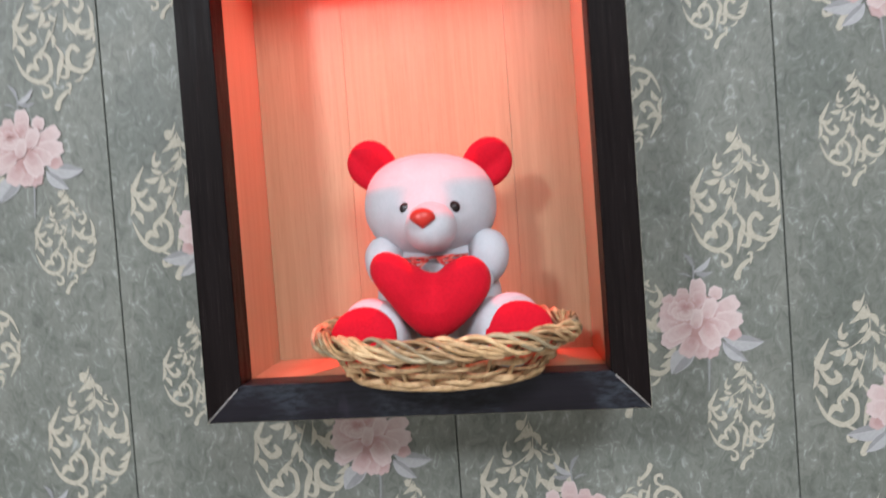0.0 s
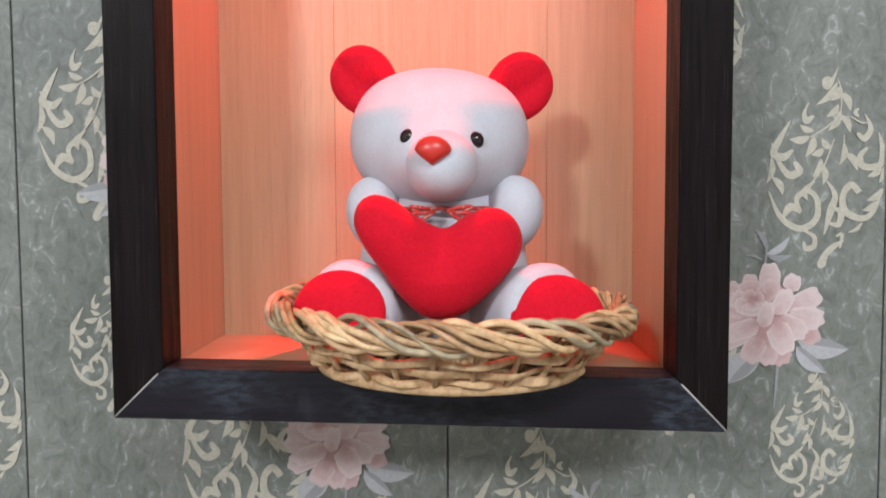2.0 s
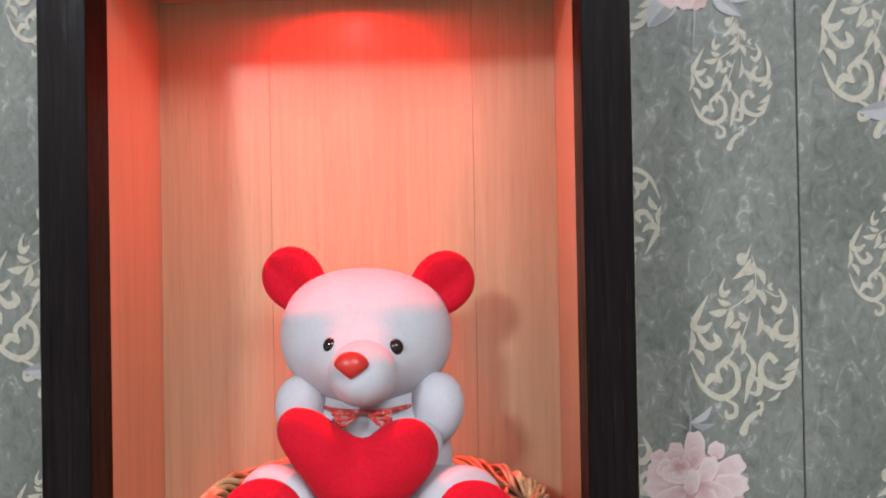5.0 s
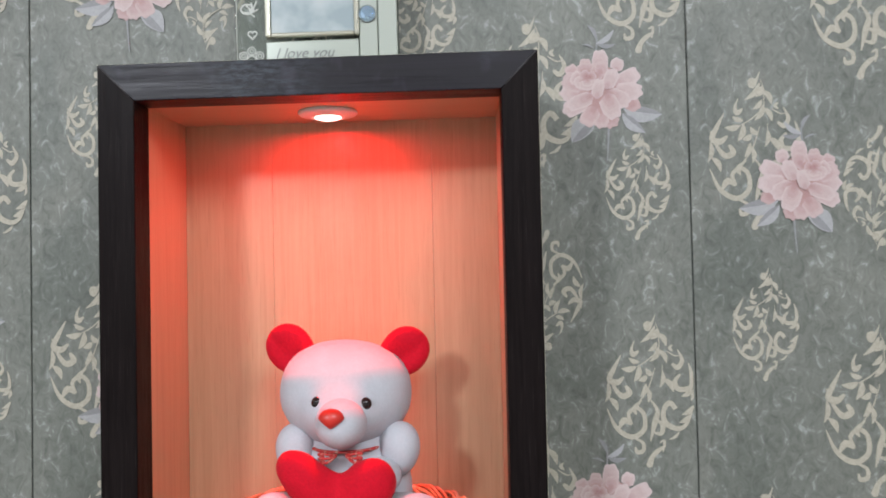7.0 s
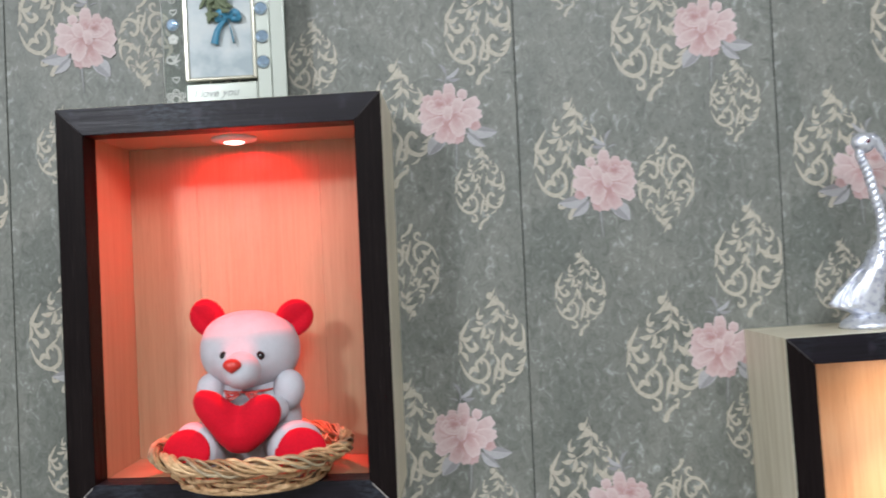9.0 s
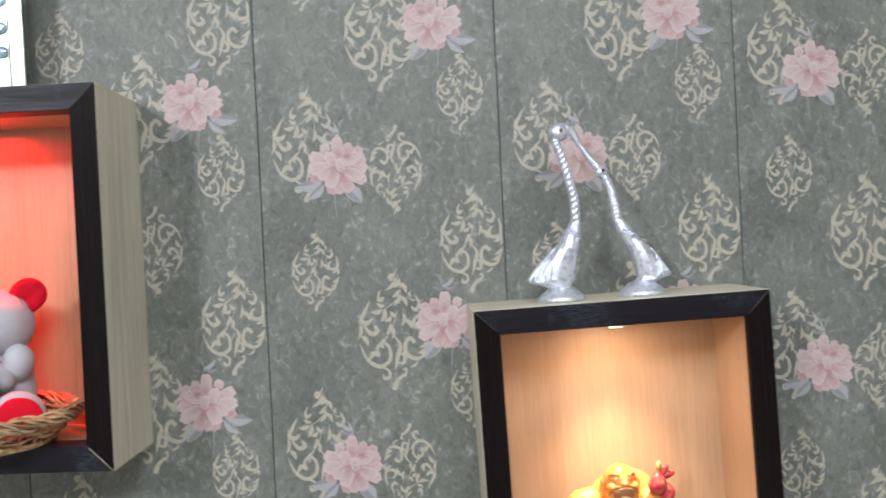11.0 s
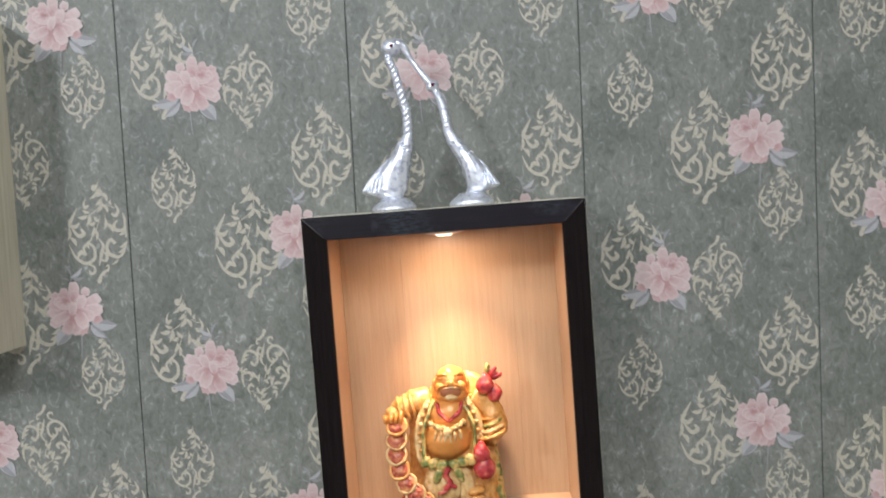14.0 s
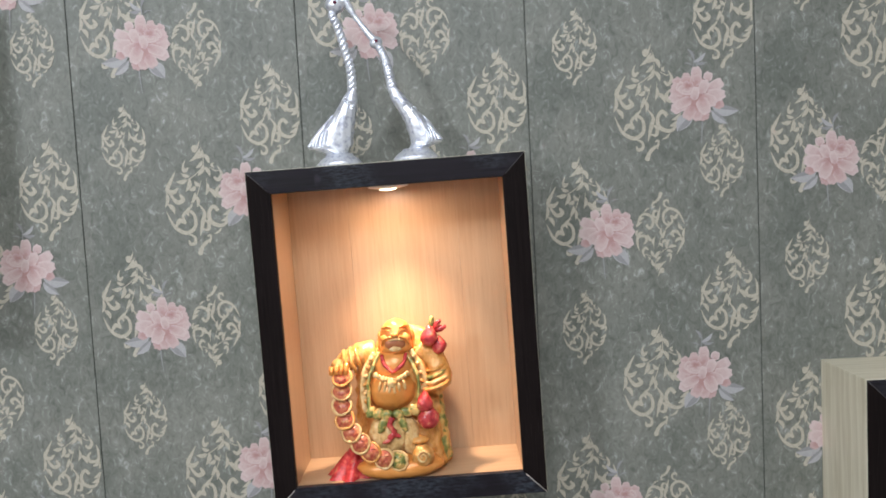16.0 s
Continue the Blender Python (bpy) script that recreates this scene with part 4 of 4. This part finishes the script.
    tube(bm, spline([(0.001, -0.0415, 0.064), (-0.002, -0.0425, 0.056), (0.003, -0.0425, 0.049), (-0.004, -0.042, 0.043)], 6), [0.0030] * 8 + [0.0026] * 6 + [0.0034] * 5, 8, R, flat=0.7)
    fold((0.005, -0.042, 0.046), (0.0048, 0.0020, 0.0026), (0, 30, 0), R, 12, 8)
    fold((-0.005, -0.042, 0.0405), (0.0055, 0.0020, 0.0026), (0, -15, 0), R, 12, 8)
    # chest, belly and a necklace of beads and pendants
    fold((0.003, -0.006, 0.110), (0.025, 0.024, 0.022), mi=S)
    fold((0.001, -0.014, 0.087), (0.0255, 0.026, 0.0225), mi=S, u=32, v=20)
    for k in range(11):
        a = (k - 5) / 5
        fold((0.002 + 0.0165 * a, -0.0365 + 0.0075 * a * a, 0.1010 + 0.0050 * a * a), (0.0028, 0.0030, 0.0032), mi=T, u=10, v=8)
    for k in range(6):
        a = (k - 2.5) / 2.5
        fold((0.002 + 0.0125 * a, -0.0392 + 0.0035 * a * a, 0.0935 + 0.002 * a * a), (0.0016, 0.0020, 0.0055), (0, -12 * a, 0), T, 8, 8)
    fold((0.002, -0.0385, 0.0985), (0.0052, 0.0030, 0.0042), mi=T, u=12, v=8, carve=0.0006, waves=6)
    # head tipped back, laughing
    hx, hz = 0.0068, 0.0070
    fold((hx, -0.008, 0.136 + hz), (0.0166, 0.0172, 0.0168), (-16, 0, 0), S, 36, 24)
    fold((hx, -0.012, 0.126 + hz), (0.0172, 0.0150, 0.0120), mi=S)
    fold((hx - 0.002, -0.004, 0.119), (0.014, 0.014, 0.016), mi=S)
    for s in (-1, 1):
        fold((hx + s * 0.0095, -0.020, 0.134 + hz), (0.0060, 0.005, 0.0046), mi=S, u=14, v=10)
        fold((hx + s * 0.0168, -0.006, 0.130 + hz), (0.0026, 0.005, 0.0105), mi=S, u=12, v=10)
        tube(bm, spline([(hx + s * 0.003, -0.0232, 0.1415 + hz), (hx + s * 0.007, -0.0234, 0.1432 + hz), (hx + s * 0.0115, -0.0195, 0.1415 + hz)], 5), 0.0006, 6, S)
        tube(bm, spline([(hx + s * 0.004, -0.0225, 0.1452 + hz), (hx + s * 0.0085, -0.0205, 0.1468 + hz), (hx + s * 0.013, -0.0160, 0.1444 + hz)], 5), 0.0012, 6, S)
        tube(bm, spline([(hx + s * 0.005, -0.0275, 0.1372 + hz), (hx + s * 0.011, -0.0250, 0.1345 + hz), (hx + s * 0.0145, -0.0205, 0.1275 + hz)], 5), 0.0012, 6, S)
    fold((hx, -0.0258, 0.1385 + hz), (0.0042, 0.0040, 0.0030), mi=S, u=12, v=8)
    fold((hx, -0.0236, 0.1285 + hz), (0.0108, 0.0036, 0.0074), mi=D, u=18, v=10)
    tube(bm, [(hx + 0.0118 * math.cos(a), -0.0262 + 0.0050 * abs(math.cos(a)), 0.1285 + hz + 0.0080 * math.sin(a)) for a in np.linspace(0, 2 * math.pi, 22, endpoint=False)], 0.0014, 6, S, closed=True)
    fold((hx, -0.0268, 0.1338 + hz), (0.0078, 0.0014, 0.0015), mi=T, u=12, v=6)
    fold((hx, -0.0272, 0.1240 + hz), (0.0066, 0.0016, 0.0026), mi=T, u=12, v=6)
    # arms: one holds up a branch of peaches, the other the string of coins
    tube(bm, spline([(-0.018, -0.002, 0.124), (-0.036, -0.008, 0.123), (-0.050, -0.014, 0.116)], 6), [0.014] * 6 + [0.0108] * 7, 16, G)
    for k in range(4):
        a = 0.25 + 0.2 * k
        p = Vector((-0.018, -0.002, 0.124)).lerp(Vector((-0.050, -0.014, 0.116)), a)
        tube(bm, [p + Vector((-0.003 * math.sin(b), -0.0135 * math.cos(b), 0.0135 * math.sin(b))) for b in np.linspace(-1.3, 1.9, 10)], 0.0017, 6, G)
    fold((-0.050, -0.018, 0.116), (0.0105, 0.009, 0.0080), (0, 20, 0), G, carve=0.0012)
    for k in range(4):
        tube(bm, [(-0.060 + 0.0052 * k, -0.026, 0.117 + 0.001 * k), (-0.0605 + 0.0052 * k, -0.029, 0.109)], 0.0024, 7, S)
    tube(bm, spline([(0.028, -0.002, 0.126), (0.046, -0.004, 0.110), (0.050, -0.014, 0.092), (0.042, -0.024, 0.084)], 6), [0.0130] * 13 + [0.0092] * 6, 16, G)
    for k in range(4):
        tube(bm, [(0.046 + 0.0095 * math.cos(a) * (1 + 0.12 * k), -0.009 - 0.004 * k + 0.0125 * math.sin(a), 0.106 - 0.0055 * k + 0.003 * math.cos(a)) for a in np.linspace(0, 2 * math.pi, 18, endpoint=False)], 0.0020, 6, (G, N, T, G)[k], closed=True)
    # peaches, each with its point
    for c, r in (((0.0415, -0.014, 0.1385), 0.0094), ((0.0515, -0.010, 0.1275), 0.0078), ((0.0345, -0.037, 0.0755), 0.0086), ((0.0375, -0.032, 0.0585), 0.0112)):
        peach = blob(bm, c, (r, r * 0.92, r), u=24, v=16, mi=R)
        for w in peach:
            up = max(0.0, (w.co.z - c[2]) / r)
            w.co.x = c[0] + (w.co.x - c[0]) * (1 - 0.45 * up ** 3)
            w.co.z += 0.004 * up ** 3
    for x, z, lean in ((0.0495, 0.150, 40), (0.0445, 0.153, 5), (0.0535, 0.146, 70)):
        fold((x, -0.009, z), (0.0032, 0.0028, 0.0072), (0, lean, 0), N if lean == 5 else R, 10, 8)
    # coins on a string, lapped like scales down the side and lying over the mound
    path = spline([(-0.0490, -0.030, 0.1065), (-0.0500, -0.033, 0.0885), (-0.0495, -0.036, 0.0720), (-0.0450, -0.039, 0.0575), (-0.0355, -0.042, 0.0435), (-0.0235, -0.044, 0.0320), (-0.0095, -0.046, 0.0240), (0.0025, -0.0465, 0.0215), (0.0160, -0.046, 0.0215)], 12)
    walked, last, count = 0.0, None, 0
    for k in range(len(path) - 1):
        walked += float(np.linalg.norm(path[k + 1] - path[k]))
        if last is not None and walked - last < 0.0136:
            continue
        last, p = walked, path[k]
        lying = min(1.0, walked / 0.10)
        ring = pose(*p, 90 - 34 * (1 - lying) - 6, 0, -12 * lying)
        lathed = [ring @ Vector((0.0096 * math.cos(a), 0.0096 * math.sin(a), 0)) for a in np.linspace(0, 2 * math.pi, 24, endpoint=False)]
        tube(bm, lathed, 0.0014, 7, T if count % 3 else G, closed=True)
        made = bmesh.ops.create_cone(bm, cap_ends=True, segments=24, radius1=0.0094, radius2=0.0094, depth=0.0016, matrix=ring)["verts"]
        for f in {f for w in made for f in w.link_faces}:
            f.material_index = C if lying < 1 or count % 2 else N
        for j in range(4):
            a = math.pi / 4 + j * math.pi / 2
            fold(ring @ Vector((0.0048 * math.cos(a), 0.0048 * math.sin(a), 0.0010)), (0.0030, 0.0010, 0.0012), (0, 45 * j, 0), C if lying < 1 or count % 2 else N, 8, 6)
        count += 1
    fold((0.030, -0.040, 0.022), (0.0105, 0.008, 0.011), mi=G, carve=0.0014)
    tube(bm, [(0.030 + (0.007 - 0.0004 * k) * math.cos(0.7 * k), -0.0480, 0.023 + (0.007 - 0.0004 * k) * math.sin(0.7 * k)) for k in range(16)], 0.0012, 6, T)
    # smooth gold mound under the coins, and the red cloth that spreads beside it
    fold((0.006, -0.026, 0.010), (0.045, 0.022, 0.0135), mi=S, u=40, v=20)
    rows, cols, rings = 10, 40, []
    for i in range(rows + 1):
        t = i / rows
        spread = 0.020 * (1 - t) ** 0.8 + 0.004
        ring = []
        for k in range(cols):
            a = 2 * math.pi * k / cols
            f = 1 + 0.16 * (1 - 0.5 * t) * math.sin(7 * a + 2 * t)
            ring.append(bm.verts.new((-0.046 + 0.012 * t + spread * f * math.cos(a), -0.016 + 0.006 * t + spread * 0.9 * f * math.sin(a), 0.036 * t)))
        rings.append(ring)
    for p, q in zip(rings, rings[1:]):
        for k in range(cols):
            bm.faces.new((p[k], p[(k + 1) % cols], q[(k + 1) % cols], q[k])).material_index = R
    bm.faces.new(rings[-1]).material_index = R
    fold((0.026, -0.030, 0.036), (0.011, 0.009, 0.005), (0, 0, 20), G)
    for v in bm.verts:
        v.co.x += 0.025 * v.co.z
    # carved, uneven surface
    for v in bm.verts:
        w = noise.noise_vector(v.co * 260) * 0.0007 + noise.noise_vector(v.co * 120) * 0.0010
        v.co += w
    # flat foot of the casting
    for v in bm.verts:
        v.co.z = max(v.co.z, 0.0)
    ob = part("laughing_statue", bm, [GOLD, SKIN_GOLD, STATUE_RED, STATUE_GREEN, STATUE_DARK, STATUE_CREAM, STATUE_COIN])
    ob.matrix_world = m
    return tagged(ob, "small gold-painted laughing statue with red peaches and a string of coins", "statue")


statue(HUNG_B @ pose(0.1225, -0.055, 0.0229))

# ---- the two silver birds on the second shelf ----
SILVER = material("polished_silver", (0.84, 0.85, 0.96), 0.36, 0.7)
colour_in(SILVER, ramp(SILVER, noise_node(SILVER, (1, 1, 1), 240, 4), [(0.34, (0.50, 0.53, 0.66)), (0.50, (0.80, 0.83, 0.90))]))
bump(SILVER, noise_node(SILVER, (1, 1, 1), 340, 3), 0.55, 0.0012)
EYE_RED = material("dark_red_bead", (0.10, 0.005, 0.03), 0.12)


def silver_bird(m, sections, neck_path, beak_path, tail_side, head_r, label):
    """One casting: a low domed base, a body swept back to a flaring tail, a long neck; sections: height, least x, greatest x."""
    bm = bmesh.new()
    lathe(bm, [(0.0222, 0.0), (0.0230, 0.0022), (0.0218, 0.0045), (0.0185, 0.0078), (0.0148, 0.0102), (0.0128, 0.0125)], (0.001 * tail_side, 0, 0), 32)
    rows = spline(sections, 6)
    rings, n = [], 40
    for z, low, high in rows:
        mid, half = (low + high) / 2, (high - low) / 2
        ring = []
        for k in range(n):
            a = 2 * math.pi * k / n
            # long feathers engraved along the body, deepest over the tail
            cut = 1 - 0.10 * abs(math.sin(6 * a + 95 * z * tail_side)) ** 0.7
            ring.append(bm.verts.new((mid + half * cut * math.cos(a), min(half, 0.0125) * cut * math.sin(a), z)))
        rings.append(ring)
    for p, q in zip(rings, rings[1:]):
        for k in range(n):
            bm.faces.new((p[k], p[(k + 1) % n], q[(k + 1) % n], q[k]))
    bm.faces.new(rings[-1])
    bm.faces.new(rings[0][::-1])
    # flight feathers laid along the back towards the tail, and chased scrolls on the shoulder
    def skin(t, a):
        z, low, high = rows[min(len(rows) - 1, int(t * (len(rows) - 1)))]
        half = (high - low) / 2
        return Vector(((low + high) / 2 + half * math.cos(a), min(half, 0.0125) * math.sin(a), z))

    for side in (-1, 1):
        for k in range(6):
            top, foot = 0.74 - 0.03 * k, 0.40 - 0.012 * k
            lean = (0.30 + 0.26 * k) if tail_side < 0 else math.pi - (0.30 + 0.26 * k)
            pts = [skin(top + (foot - top) * i / 9, side * (lean + (0.55 - 0.055 * i) * tail_side)) for i in range(10)]
            tube(bm, pts, [0.0006 + 0.0011 * math.sin(math.pi * (i + 0.6) / 10.2) for i in range(10)], 6)
        for k in range(3):
            c = skin(0.80 + 0.05 * k, side * (0.9 + 0.55 * k))
            tube(bm, [c + Vector(((0.0030 - 0.0003 * i) * math.cos(0.75 * i), side * 0.0006, (0.0030 - 0.0003 * i) * math.sin(0.75 * i))) for i in range(9)], 0.0008, 6)
    # neck twisted like a rope
    neck = spline(neck_path, 14)
    for strand in (0, math.pi):
        pts = []
        for i, p in enumerate(neck):
            turn = 0.9 * i + strand
            pts.append((p[0] + 0.0017 * math.cos(turn), p[1] + 0.0017 * math.sin(turn), p[2]))
        tube(bm, pts, [0.0036 - 0.0010 * i / len(neck) + 0.0004 * math.sin(1.8 * i) for i in range(len(neck))], 10)
    head = Vector(neck_path[-1])
    blob(bm, head, (head_r, head_r * 0.8, head_r * 0.85), (0, 20 * tail_side, 0), 20, 14)
    bk = spline(beak_path, 8)
    tube(bm, bk, [head_r * 0.62 - (head_r * 0.62 - 0.0016) * i / (len(bk) - 1) for i in range(len(bk))], 10)
    for s in (-1, 1):
        blob(bm, head + Vector((0.0005, s * head_r * 0.74, 0.0006)), (0.0019, 0.0012, 0.0019), u=12, v=8, mi=1)
    # chased, hand-worked surface
    for v in bm.verts:
        v.co += noise.noise_vector(v.co * 330) * 0.00035
        v.co.x += 0.050 * v.co.z
    ob = part("silver_bird", bm, [SILVER, EYE_RED])
    ob.matrix_world = m
    return tagged(ob, label, "figurine", "pair of silver birds")


silver_bird(HUNG_B @ pose(0.0880, -0.060, H_B + 0.0002),
            [(0.0095, -0.0100, 0.0100), (0.0130, -0.0130, 0.0112), (0.0168, -0.0225, 0.0135), (0.0188, -0.0300, 0.0152), (0.0206, -0.0316, 0.0160), (0.0240, -0.0288, 0.0168), (0.034, -0.0215, 0.0178), (0.043, -0.0125, 0.0190), (0.052, -0.0045, 0.0203), (0.060, 0.0008, 0.0214), (0.067, 0.0050, 0.0218), (0.076, 0.0114, 0.0212)],
            [(0.0163, 0, 0.073), (0.0159, 0, 0.095), (0.0109, 0, 0.116), (0.0047, 0, 0.138), (-0.0012, 0, 0.154), (0.0020, 0, 0.1635)],
            [(0.0040, 0, 0.1665), (0.0120, 0, 0.1655), (0.0185, 0, 0.1560), (0.0235, 0, 0.1450)], 1, 0.0104, "polished silver long-necked bird figurine bowing over its mate")
silver_bird(HUNG_B @ pose(0.1690, -0.060, H_B + 0.0002),
            [(0.0090, -0.0090, 0.0100), (0.0120, -0.0085, 0.0118), (0.0150, -0.0075, 0.0195), (0.0170, -0.0068, 0.0268), (0.0186, -0.0066, 0.0282), (0.0215, -0.0068, 0.0252), (0.028, -0.0084, 0.0200), (0.037, -0.0110, 0.0140), (0.045, -0.0145, 0.0080), (0.055, -0.0200, -0.0010), (0.0645, -0.0254, -0.0088), (0.076, -0.0272, -0.0182)],
            [(-0.0228, 0, 0.073), (-0.0258, 0, 0.088), (-0.0285, 0, 0.101), (-0.0325, 0, 0.112), (-0.0385, 0, 0.1225)],
            [(-0.0385, 0, 0.1225), (-0.0470, 0, 0.133), (-0.0550, 0, 0.144), (-0.0610, 0, 0.1545)], -1, 0.0068, "polished silver long-necked bird figurine stretching its beak up")
